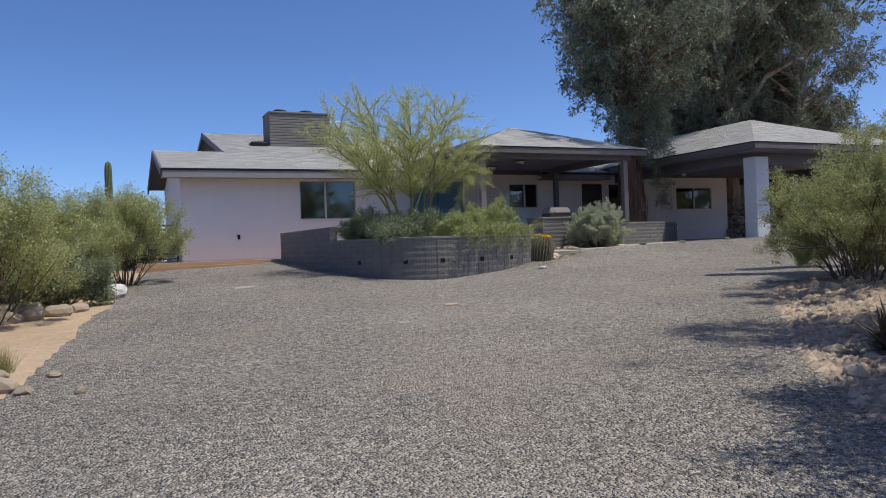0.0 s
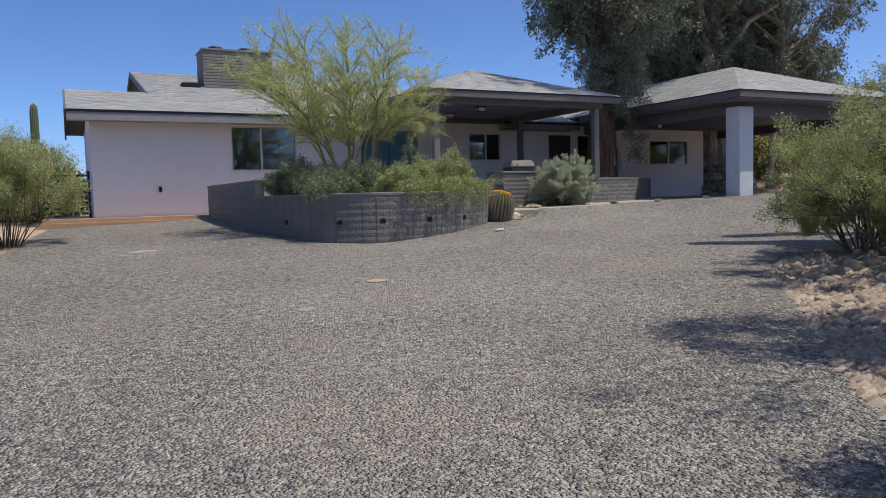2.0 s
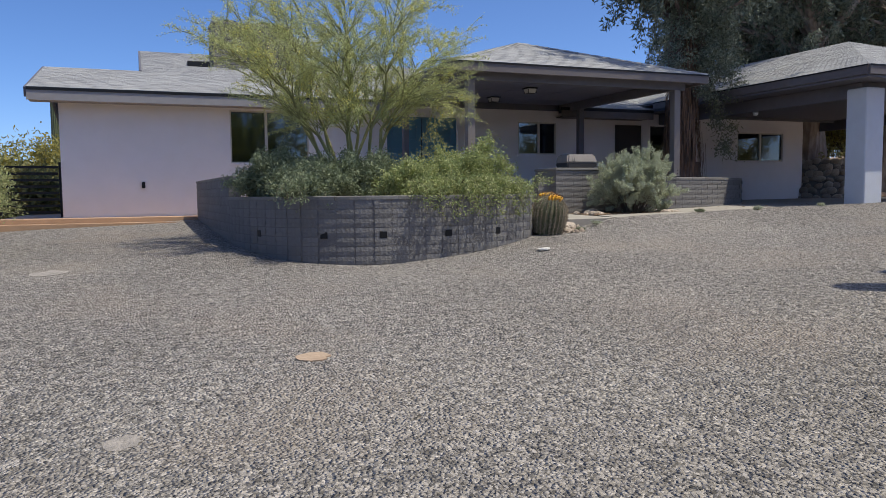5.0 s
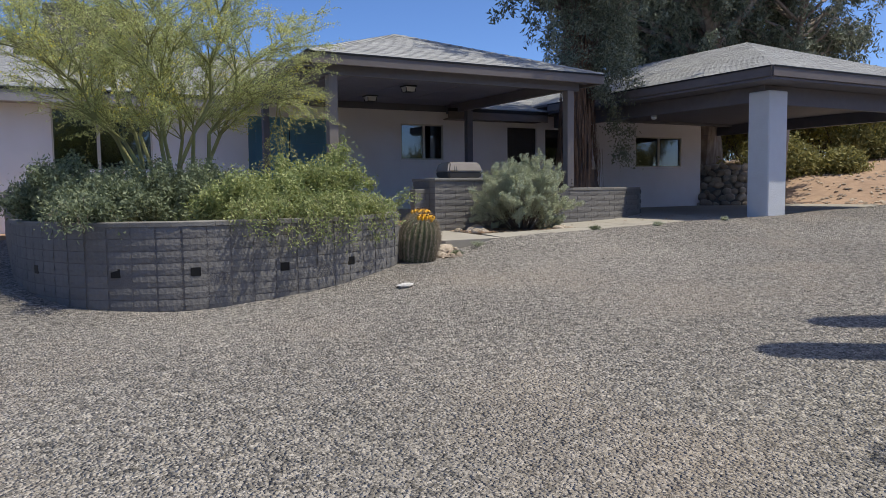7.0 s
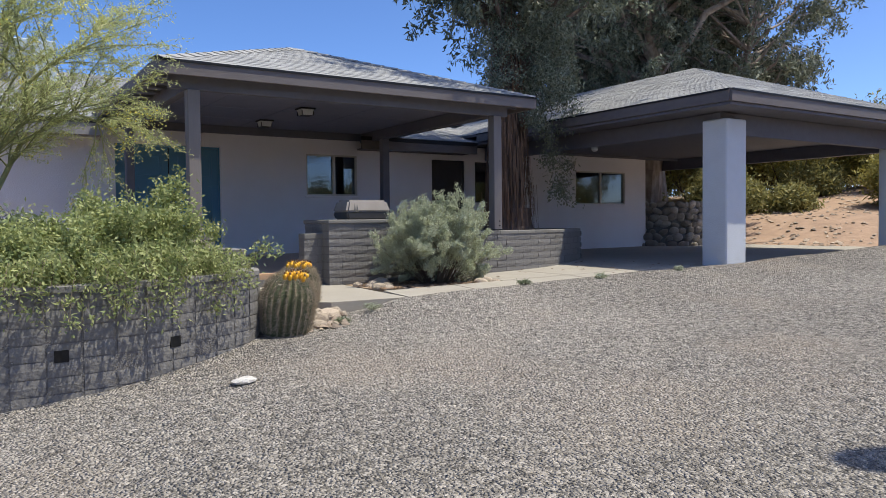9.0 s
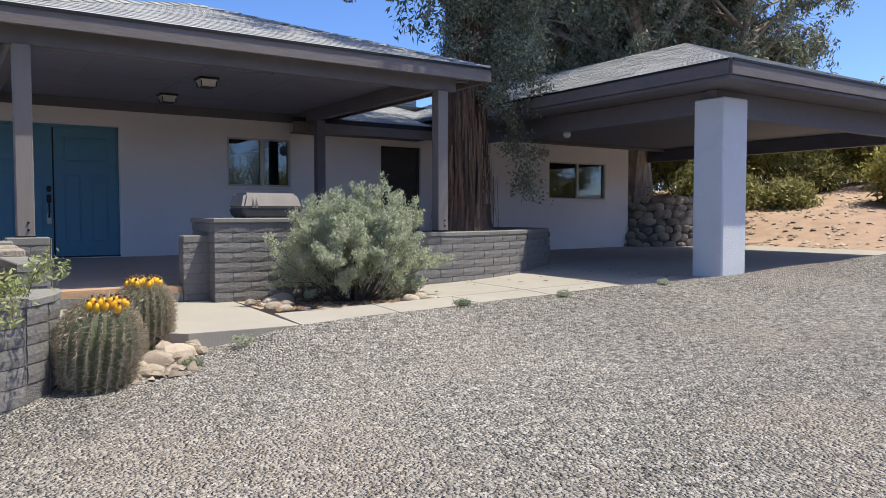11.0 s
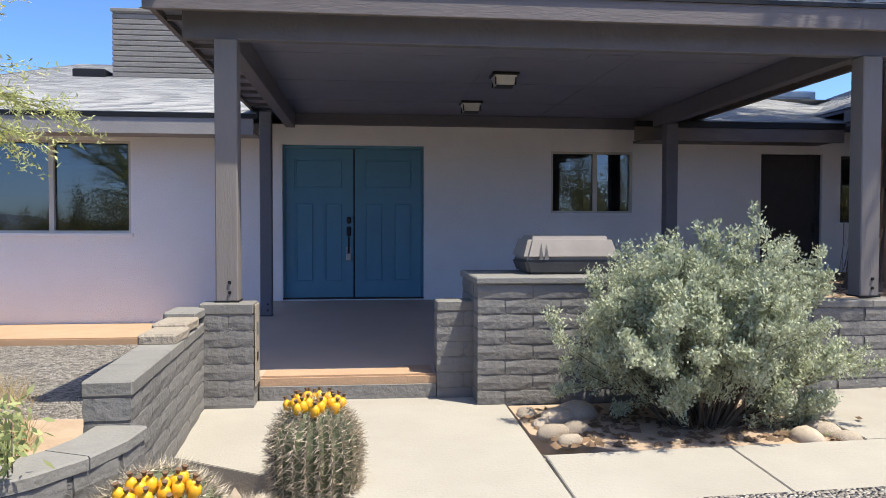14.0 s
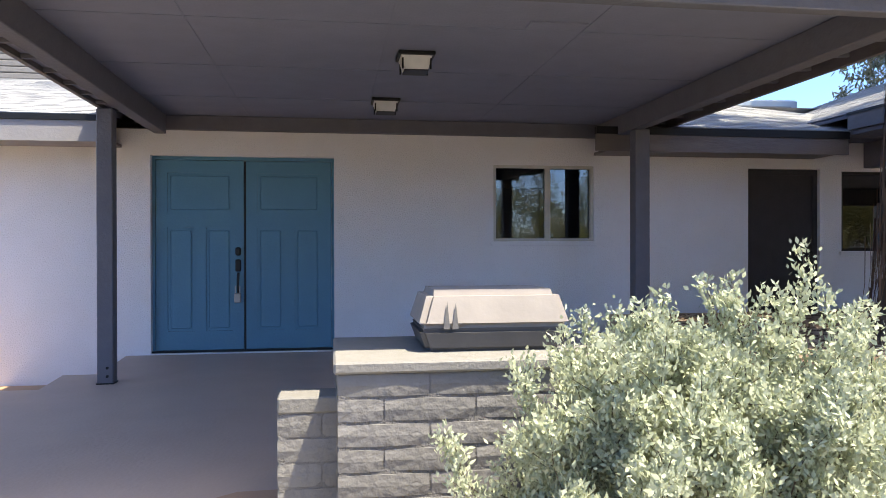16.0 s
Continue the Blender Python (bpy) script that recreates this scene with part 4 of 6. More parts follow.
W1 = new("entry_pier")
tagged(W1, "low grey painted block pier beside the porch step", "wall")
straight_wall(W1, (8.97, 17.83), (9.34, 17.83), 1.85, 2.61, 0.22, h=0.116, cap=0.075, capw=0.004, seed=2)
box("bare_end", 9.342, 9.350, 17.735, 17.925, 2.03, 2.60, BARE, W1, "chipped unpainted cream block end", bevel=0.003)
# Thin plates in place of holes; the black one paints the hole's shade.
box("hole_plate", 9.3495, 9.352, 17.80, 17.86, 2.20, 2.26, BLACKM, W1, "thin black plate for the shade inside a hole")
box("hole_plate", 9.3495, 9.352, 17.79, 17.87, 2.38, 2.47, MORTAR, W1)
W2 = new("stepped_wall")
tagged(W2, "grey painted stepped block wall beside the walk with loose cap blocks", "wall")
straight_wall(W2, (9.01, 15.78), (8.89, 17.93), 1.75, 2.48, 0.2, h=0.118, cap=0.07, capw=0.006, seed=5)
for i, (yy, zz) in enumerate(((16.95, 2.492), (17.3, 2.508), (17.62, 2.54))):
    bm = bmesh.new()
    add_box(bm, -0.105, 0.105, -0.17, 0.17, -0.02, 0.045 + 0.0 * i, bevel=0.012)
    o = obj("loose_cap_block", bm, BARE if i < 2 else CAP, W2, "bare unpainted loose cap block" if i < 2 else "")
    o.location = (9.01 - 0.055 * (yy - 15.78), yy, zz)
W3 = new("stub_wall")
tagged(W3, "narrow grey block stub beside the porch step", "wall")
straight_wall(W3, (10.62, 17.99), (10.92, 17.99), 1.85, 2.60, 0.2, h=0.112, cap=0.075, capw=0.004, seed=9)
W4 = new("counter_pier")
tagged(W4, "broad grey painted slump block counter pier beside the porch step", "wall")
bm = bmesh.new()
add_box(bm, 10.893, 12.584, 17.666, 18.49, 1.6, 2.735)
obj("mortar", bm, MORTAR, W4)
k = 30
for r in range(8):
    h = 0.1074
    x = 10.885
    first = 0.4 if r % 2 else 0.2
    while x < 12.58:
        ln = min(first, 12.6 - x)
        first = 0.4
        me = block_mesh(max(ln, 0.1) - 0.01, 0.2, h - 0.010, k)
        k += 1
        o = new("block", me)
        o.parent = W4
        o.location = (x + ln / 2, 17.76, 1.88 + r * h + 0.005)
        x += ln
    y = 17.86
    first = 0.4 if r % 2 else 0.25
    while y < 18.45:
        ln = min(first, 18.5 - y)
        first = 0.4
        for xx in (10.985, 12.49):
            o = new("block", block_mesh(ln - 0.01, 0.2, h - 0.010, k))
            o.parent = W4
            o.matrix_local = Matrix.Translation((xx, y + ln / 2, 1.88 + r * h + 0.005)) @ Matrix.Rotation(radians(90), 4, "Z")
        k += 1
        y += ln
bm = bmesh.new()
add_box(bm, 10.872, 12.61, 17.64, 18.52, 2.737, 2.79, bevel=0.01)
obj("cap", bm, CAP, W4, "grey painted smooth cap slab")


def curve_wall(parent, pts, z0f, z1, t, h, w, seed, cap=True, hole_at=(), vertical=False, z1f=None):
    """A curved block wall through plan points; returns places along it."""
    P = [Vector((*p, 0)) for p in pts]
    path = []
    n = len(P)
    for i in range(n - 1):
        a, b, c, d_ = P[max(i - 1, 0)], P[i], P[i + 1], P[min(i + 2, n - 1)]
        for s in range(10):
            u = s / 10
            path.append(0.5 * ((2 * b) + (-a + c) * u + (2 * a - 5 * b + 4 * c - d_) * u * u + (-a + 3 * b - 3 * c + d_) * u ** 3))
    path.append(P[-1])
    cum = [0.0]
    for a, b in zip(path, path[1:]):
        cum.append(cum[-1] + (b - a).length)

    def at(s):
        s = max(0, min(s, cum[-1] - 1e-4))
        i = max(j for j in range(len(cum)) if cum[j] <= s)
        i = min(i, len(path) - 2)
        u = (s - cum[i]) / (cum[i + 1] - cum[i])
        dv = (path[i + 1] - path[i]).normalized()
        return path[i].lerp(path[i + 1], u), math.atan2(dv.y, dv.x)

    L = cum[-1]
    bm = bmesh.new()
    m = int(L / 0.12)
    prev = None
    for i in range(m + 1):
        p, a = at(L * i / m)
        nx, ny = -math.sin(a), math.cos(a)
        q = t / 2 - 0.004
        zt = (z1f(L * i / m) if z1f else z1) - 0.02
        ring = [bm.verts.new((p.x + nx * s * q, p.y + ny * s * q, z)) for s, z in ((-1, 1.2), (-1, zt), (1, zt), (1, 1.2))]
        if prev:
            for j in range(4):
                bm.faces.new((prev[j], ring[j], ring[(j + 1) % 4], prev[(j + 1) % 4]))
        else:
            bm.faces.new(ring)
        prev = ring
    bm.faces.new(prev)
    bmesh.ops.recalc_face_normals(bm, faces=bm.faces)
    obj("mortar", bm, MORTAR, parent)
    cols = max(1, int(round(L / w)))
    cw = L / cols
    k = seed
    ch_ = 0.05 if cap else 0
    for r in range(14):
        for c in range(cols + 1):
            off = 0 if vertical or r % 2 == 0 else -0.5
            s0, s1 = (c + off) * cw, (c + 1 + off) * cw
            s0, s1 = max(s0, 0), min(s1, L)
            if s1 - s0 < 0.06:
                continue
            p, a = at((s0 + s1) / 2)
            top = (z1f((s0 + s1) / 2) if z1f else z1) - ch_
            zb = top - (r + 1) * h
            if zb < z0f(p.x, p.y) - h:
                continue
            k += 1
            if (c, r) in hole_at:
                continue
            o = new("block", block_mesh(s1 - s0 - 0.008, t, h - 0.006, k))
            o.parent = parent
            o.matrix_local = Matrix.Translation((p.x, p.y, zb + 0.005)) @ Matrix.Rotation(a, 4, "Z") @ Matrix.Rotation(radians(rr_.uniform(-0.6, 0.6)), 4, "X")
    if cap:
        m = int(L / 0.4)
        for i in range(m):
            bm = bmesh.new()
            ring = []
            for s in (0, 0.5, 1):
                p, a = at(L * (i + s) / m + (0.003 if s == 0 else -0.003 if s == 1 else 0))
                nx, ny = -math.sin(a), math.cos(a)
                q = t / 2 + 0.012
                zt = z1f(L * (i + 0.5) / m) if z1f else z1
                ring.append([bm.verts.new((p.x + nx * u * q, p.y + ny * u * q, z)) for u, z in ((-1, zt - 0.05), (-1, zt - 0.008), (-0.93, zt), (0.93, zt), (1, zt - 0.008), (1, zt - 0.05))])
            for a_, b_ in zip(ring, ring[1:]):
                for j in range(6):
                    bm.faces.new((a_[j], b_[j], b_[(j + 1) % 6], a_[(j + 1) % 6]))
            bm.faces.new(ring[0])
            bm.faces.new(ring[-1])
            bmesh.ops.recalc_face_normals(bm, faces=bm.faces)
            obj("cap_block", bm, CAP, parent)
    return at, L


rr_ = random.Random(5)
W5 = new("curved_tree_wall")
tagged(W5, "curved grey painted slump block wall round the eucalyptus", "wall")
curve_wall(W5, [(12.6, 17.80), (13.2, 17.80), (13.9, 17.80), (14.9, 18.0), (15.7, 18.35), (16.4, 18.8), (16.85, 19.2), (17.05, 20.0), (17.05, 21.2), (17.05, 22.5)], lambda x, y: 1.88, 2.60, 0.2, 0.108, 0.4, 50, cap=True)
PL = [(4.52, 21.5), (4.6, 19.5), (4.7, 17.12), (4.85, 16.0), (5.3, 15.0), (6.05, 14.5), (6.9, 14.42), (7.6, 14.48), (8.25, 14.75), (8.78, 15.1), (9.02, 15.45), (9.07, 15.78)]
W6 = new("curved_planter")
tagged(W6, "long curved grey painted block planter wall with weep holes", "planter")
straight_wall(W6, (4.52, 21.72), (4.7, 17.1), 1.45, 2.62, 0.2, h=0.14, w=0.4, seed=3)
at6, L6 = curve_wall(W6, PL[2:], lambda x, y: ground_z(x, y), 2.29, 0.2, 0.125, 0.235, 90, vertical=True, hole_at={(15, 4), (20, 4), (23, 4), (26, 4), (11, 4)})
# planter fill and courtyard gravel
prism("courtyard_ground", [(4.62, 21.298), (4.79, 17.2), (8.81, 17.2), (8.72, 21.298)], 1.3, 1.80, GRAVEL, label="pale gravel bed inside the curved wall", kind="structure", tops=[1.79, 1.9, 1.86, 1.79])
prism("planter_soil", [(4.79, 17.197), (4.94, 16.05), (5.38, 15.08), (6.1, 14.58), (6.9, 14.5), (7.58, 14.56), (8.2, 14.83), (8.72, 15.18), (8.9, 15.8), (8.81, 17.197)], 1.3, 1.97, DIRT, label="soil and gravel in the curved planter", kind="structure")
for k, (hx, dx) in enumerate(((5.62, 0), (6.31, 0), (7.22, 0), (8.06, 0), (4.95, 0))):
    best = min((abs(at6(L6 * i / 400)[0].x - hx), i) for i in range(400))[1]
    p_, a_ = at6(L6 * best / 400)
    bm = bmesh.new()
    # Black box just proud of the wall, in place of a hole's shade.
    add_box(bm, -0.05, 0.05, -0.1045, -0.06, 1.725, 1.815)
    bm.transform(Matrix.Translation((p_.x, p_.y, 0)) @ Matrix.Rotation(a_, 4, "Z"))
    obj("weep_hole_shade", bm, BLACKM, W6, "black square box standing in for shade inside a weep hole")
prism("tree_bed", [(12.7, 17.9), (13.9, 17.9), (14.9, 18.1), (15.65, 18.45), (16.3, 18.88), (16.75, 19.3), (16.95, 20.0), (16.95, 22.59), (13.97, 22.59), (13.97, 18.3), (12.7, 18.3)], 1.6, 2.5, DIRT, label="leaf-strewn soil bed round the eucalyptus", kind="structure")
prism("shrub_bed", [(11.1, 17.62), (11.1, 16.9), (11.5, 16.53), (12.99, 16.53), (12.99, 17.65)], 1.6, 1.885, DIRT, label="soil bed under the silver shrub", kind="structure")


# ---- plants ----
def limbs(name, parent, segs, material, sides=5, label=""):
    """Tapered limbs: segs are (p0, r0, p1, r1)."""
    co = []
    for p0, r0, p1, r1 in segs:
        d_ = (p1 - p0)
        if d_.length < 1e-5:
            continue
        d_.normalize()
        u = d_.cross(Vector((0.3, 0.9, 0.2))).normalized()
        v = d_.cross(u)
        s = sides if r0 > 0.012 else 3
        for i in range(s):
            a, b = 2 * math.pi * i / s, 2 * math.pi * (i + 1) / s
            ea, eb = u * math.cos(a) + v * math.sin(a), u * math.cos(b) + v * math.sin(b)
            co += [tuple(p0 + ea * r0), tuple(p0 + eb * r0), tuple(p1 + eb * r1), tuple(p1 + ea * r1)]
    ob = arr(name, np.array(co), 4, material, parent, label)
    return ob


def grow(rng, p, d_, length, rad, depth, segs, tips, spread=0.6, kids=3, shrink=0.68, up=0.05, wob=0.15, steps=3, minr=0.002, taper=0.6):
    r = rad
    q = p.copy()
    dd_ = d_.copy()
    pts = []
    for i in range(steps):
        dd_ = (dd_ + Vector((rng.gauss(0, wob), rng.gauss(0, wob), rng.gauss(0, wob) + up))).normalized()
        e = q + dd_ * (length / steps)
        r2 = max(minr, rad + (rad * taper - rad) * (i + 1) / steps)
        segs.append((q, r, e, r2))
        q, r = e, r2
        pts.append((q.copy(), dd_.copy(), r))
    if depth == 0:
        tips.append((q, dd_))
        tips.append((pts[len(pts) // 2][0], dd_))
        return
    for k in range(kids):
        base, bd, br = pts[-1] if k == 0 else pts[rng.randrange(max(1, len(pts) // 2), len(pts))] if len(pts) > 1 else pts[-1]
        ax = Vector((rng.gauss(0, 1), rng.gauss(0, 1), rng.gauss(0, 0.6)))
        ax = (ax - bd * ax.dot(bd)).normalized()
        s = spread * rng.uniform(0.6, 1.2) * (0.5 if k == 0 else 1)
        grow(rng, base, (bd * math.cos(s) + ax * math.sin(s)).normalized(), length * shrink * rng.uniform(0.8, 1.2), br * 0.78, depth - 1, segs, tips, spread, kids, shrink, up, wob, steps, minr, taper)


def leaves(name, parent, centers, per, spread, size, width, material, seed, droop=0.0, label="", flat=0.0):
    """Many single leaves round the given centres."""
    g = np.random.default_rng(seed)
    C = np.repeat(np.array(centers, dtype=float).reshape(-1, 3), per, axis=0)
    n = len(C)
    off = g.normal(0, 1, (n, 3)) * spread
    C = C + off
    D = g.normal(0, 1, (n, 3))
    D[:, 2] = D[:, 2] * (1 - flat) - droop
    D /= np.linalg.norm(D, axis=1, keepdims=True)
    S = np.cross(D, g.normal(0, 1, (n, 3)))
    S /= np.linalg.norm(S, axis=1, keepdims=True) + 1e-9
    ln = size * g.uniform(0.6, 1.3, (n, 1))
    w = width * g.uniform(0.7, 1.2, (n, 1)) * 0.5
    a = C
    b = C + D * ln * 0.45 + S * w
    c = C + D * ln
    d_ = C + D * ln * 0.45 - S * w
    co = np.stack([a, b, c, d_], axis=1)
    return arr(name, co, 4, material, parent, label, "stuff")


def plant(name, x, y, z, label, category, group=""):
    return root(name, x, y, z, label, category, group)


def shrub(name, x, y, z, rx, ry, h, stems, per, size, width, material, seed, label, category="shrub", twig=TWIG, depth=2, clump=0.05, stemr=0.008, group="", lean=(0, 0), dense=0.25, kids=3, rise=0.0, spread=0.42, wob=0.10, shrink=0.55, lowest=0.3, wide=1.3):
    rng = random.Random(seed)
    o = plant(name, x, y, z, label, category, group)
    segs, tips = [], []
    for i in range(stems):
        a = 2 * math.pi * (i + rng.random()) / stems
        q = math.sqrt(rng.random())
        d_ = Vector((math.cos(a) * rx * q * 0.9 + lean[0], math.sin(a) * ry * q * 0.9 + lean[1], h * (rng.uniform(0.62, 1.0) * (1.05 - 0.35 * q * q) if i % 3 else rng.uniform(lowest, 0.75))))
        L = d_.length
        grow(rng, Vector((math.cos(a) * 0.2 * rx * q, math.sin(a) * 0.2 * ry * q, 0.0)), d_.normalized(), L * 0.46, stemr, depth, segs, tips, spread=spread, kids=kids, shrink=shrink, up=0.02, wob=wob, minr=0.0016)
    near = lambda q: math.hypot(q.x / rx, q.y / ry) < wide
    segs = [q for q in segs if near(q[2])]
    tips = [q for q in tips if near(q[0])]
    tagged(limbs("stem", o, segs, twig, 4, "thin woody stems"), kind="stuff")
    cs = [tuple(t[0]) for t in tips]
    for p0, r0, p1, r1 in segs:
        if r0 < stemr * 0.75 and rng.random() < dense * 2:
            cs.append(tuple(p0.lerp(p1, rng.random())))
    leaves("foliage", o, cs, per, clump, size, width, material, seed, droop=-rise)
    return o


# planter shrubs and palo verde
def palo_verde(x, y, z, arms, seed, label):
    """A low-forking tree: arms are (heading, reach, height, arch); each ends in fans of fine leafy sprays."""
    rng = random.Random(seed)
    o = plant("palo_verde", x, y, z, label, "tree")
    segs, spr, lc, bl = [], [], [], []

    def bend(p0, p1, lift, n, r0, r1, wob):
        """A bowed limb from p0 to p1; gives its points."""
        pts = [p0]
        for k in range(1, n + 1):
            u = k / n
            q = p0.lerp(p1, u) + Vector((0, 0, lift * math.sin(u * math.pi)))
            if k < n:
                q += Vector((rng.gauss(0, wob), rng.gauss(0, wob), rng.gauss(0, wob * 0.6)))
            segs.append((pts[-1], r0 + (r1 - r0) * (k - 1) / n, q, r0 + (r1 - r0) * u))
            pts.append(q)
        return pts

    def fan(p, d_, many, size, yellow):
        for k in range(many):
            v = (d_ + Vector((rng.gauss(0, 0.36), rng.gauss(0, 0.36), rng.gauss(0, 0.26)))).normalized()
            L = size * rng.uniform(0.6, 1.25)
            m_ = p + v * L * 0.55
            q = p + v * L + Vector((0, 0, -0.10 * L))
            spr.append((p, 0.0030, m_, 0.0022))
            spr.append((m_, 0.0022, q, 0.0012))
            for u in range(1, 13):
                c = p.lerp(m_, u / 6) if u <= 6 else m_.lerp(q, (u - 6) / 6)
                lc.append(tuple(c))
                if yellow and u > 4 and rng.random() < 0.45:
                    bl.append(tuple(c))

    for head, reach, high, arch in arms:
        a = radians(head)
        foot = Vector((math.cos(a) * 0.07, math.sin(a) * 0.07, 0))
        tip = Vector((math.cos(a) * reach, math.sin(a) * reach, high))
        main = bend(foot, tip, arch, 8, 0.027 + 0.005 * reach, 0.006, 0.06)
        for k in range(3, 9):
            b = main[k]
            fwd = (main[k] - main[k - 1]).normalized()
            for _ in range(5):
                side = Vector((rng.gauss(0, 1), rng.gauss(0, 1), rng.gauss(0.15, 0.45))).normalized()
                v = (fwd * 0.75 + side * 0.75).normalized()
                L = rng.uniform(0.40, 0.75)
                sub = bend(b, b + v * L, 0.03, 3, 0.010, 0.004, 0.02)
                yellow = rng.random() < 0.22
                for q in sub[1:]:
                    fan(q, (v + Vector((0, 0, -0.05))).normalized(), 3 if q is not sub[-1] else 5, 0.34, yellow)
    limbs("trunk", o, segs, GREENBARK, 6, "green yellow bark and bare limbs")
    tagged(limbs("spray", o, spr, GREENBARK, 3, "fine green sprays"), kind="stuff")
    leaves("foliage", o, lc, 2, 0.012, 0.042, 0.010, PVL, seed + 1, label="fine yellow green leaflets")
    leaves("blossom", o, bl, 2, 0.03, 0.024, 0.018, PVF, seed + 2, label="yellow blossom")
    return o


def eucalyptus(x, y, z, h, seed, label, trunk_r, bark, crown, low, name="eucalyptus", clusters=90, per=650, lean=(0, 0), size=0.15, leafmat=None, mid=(0, 0), fork=None):
    """A tree whose crown of hanging leaf masses fills an uneven volume of radius crown, from the height low up to h."""
    rng = random.Random(seed)
    o = plant(name, x, y, z, label, "tree")
    segs = []
    p, d_, r = Vector((0, 0, -0.1)), Vector((lean[0], lean[1], 1)).normalized(), trunk_r * 1.2
    spine = []
    n = 16
    for i in range(n):
        d_ = (d_ + Vector((rng.gauss(0, 0.06), rng.gauss(0, 0.06), 0.05))).normalized()
        e = p + d_ * h * 0.86 / n
        r2 = max(0.03, trunk_r * (1 - 0.9 * (i + 1) / n))
        segs.append((p, r, e, r2))
        p, r = e, r2
        spine.append((e.copy(), r2))
    if fork:
        q, v, fr = spine[1][0].copy(), Vector((fork[0], fork[1], 1)).normalized(), trunk_r * 0.62
        for i in range(8):
            v = (v + Vector((rng.gauss(0, 0.05), rng.gauss(0, 0.05), 0.03))).normalized()
            e = q + v * 0.75
            segs.append((q, fr, e, fr * 0.88))
            q, fr = e, fr * 0.88
    cs = []
    for k in range(clusters):
        t = rng.random()
        zc = low + (h - low) * t
        bulge = math.sin(min(1.0, (t + 0.12)) * math.pi * 0.92) ** 0.5
        a, q = rng.uniform(0, 6.283), math.sqrt(rng.uniform(0.12, 1)) * crown * bulge * rng.uniform(0.75, 1.12)
        c = Vector((math.cos(a) * q + mid[0], math.sin(a) * q + mid[1], zc))
        at = min(range(n), key=lambda j: abs(spine[j][0].z - (zc - 0.55 * q - 0.3)))
        b, br = spine[max(2, at)]
        rr = min(br * 0.6, 0.03 + 0.025 * (c - b).length)
        prev, pr_ = b, rr
        m = 5
        for j in range(1, m + 1):
            u = j / m
            e = b.lerp(c, u) + Vector((rng.gauss(0, 0.10), rng.gauss(0, 0.10), 0.35 * math.sin(u * math.pi) * rng.uniform(0.2, 1)))
            rn = max(0.008, rr * (1 - 0.85 * u))
            segs.append((prev, pr_, e, rn))
            prev, pr_ = e, rn
        for j in range(9):
            e = prev + Vector((rng.gauss(0, 0.48), rng.gauss(0, 0.48), rng.gauss(-0.05, 0.42)))
            segs.append((prev, 0.009, e, 0.004))
            for u in range(3):
                cs.append((e.x + rng.gauss(0, 0.12), e.y + rng.gauss(0, 0.12), e.z - 0.13 * u))
    limbs("trunk", o, segs, bark, 10, "shaggy bark" if bark is BARK else "pale mottled bark")
    leaves("foliage", o, cs, max(4, per // 24), 0.085, size * 0.85, size * 0.27, leafmat or EUCL, seed + 3, droop=0.8, label="hanging dull green leaves")
    return o


eucalyptus(15.65, 19.75, 2.5, 10.4, 21, "large eucalyptus with shaggy brown trunk beside the porch", 0.36, BARK, 3.2, 4.5, clusters=98, per=620, mid=(0.35, -0.1), size=0.17, fork=(0.42, 0.05))
eucalyptus(27.6, 31.0, 2.4, 13.5, 34, "tall dark eucalyptus behind the house", 0.4, PALEBARK, 4.6, 2.6, clusters=130, size=0.21)
eucalyptus(25.9, 26.4, 2.3, 12.5, 36, "tall dark eucalyptus on the slope behind the house", 0.34, PALEBARK, 3.6, 3.0, clusters=110, size=0.2)
rng = random.Random(12)
tree = [q for q in scene.objects if q.name.startswith("eucalyptus")][0]
co = []
for i in range(900):
    a, z0 = rng.uniform(0, 6.283), rng.uniform(0.0, 3.6)
    L, w = rng.uniform(0.3, 1.0), rng.uniform(0.005, 0.017)
    rad = 0.36 * (1.16 - 0.10 * z0) + 0.16 * math.exp(-z0 * 3.5)
    pts = []
    for u in (0, 0.5, 1.0):
        lift = 0.012 + (0.05 * (1 - u) ** 2 if rng.random() < 0.6 else 0.0)
        aa = a + rng.gauss(0, 0.02)
        c = Vector((math.cos(aa) * (rad + lift), math.sin(aa) * (rad + lift), z0 + L * u))
        t_ = Vector((-math.sin(aa), math.cos(aa), 0)) * w * (0.5 + 0.5 * u)
        pts.append((c - t_, c + t_))
    for (p0, p1), (q0, q1) in zip(pts, pts[1:]):
        co += [tuple(p0), tuple(p1), tuple(q1), tuple(q0)]
arr("bark_strip", np.array(co), 4, STRIP, tree, "peeling strips of brown bark", "stuff")
limbs("root_flare", tree, [(Vector((0, 0, -0.1 + 0.12 * k)), 0.62 - 0.034 * k - 0.012 * k * (5 - k), Vector((0, 0, 0.02 + 0.12 * k)), 0.62 - 0.034 * (k + 1) - 0.012 * (k + 1) * (4 - k)) for k in range(5)], BARK, 14, "flared shaggy foot of the trunk")
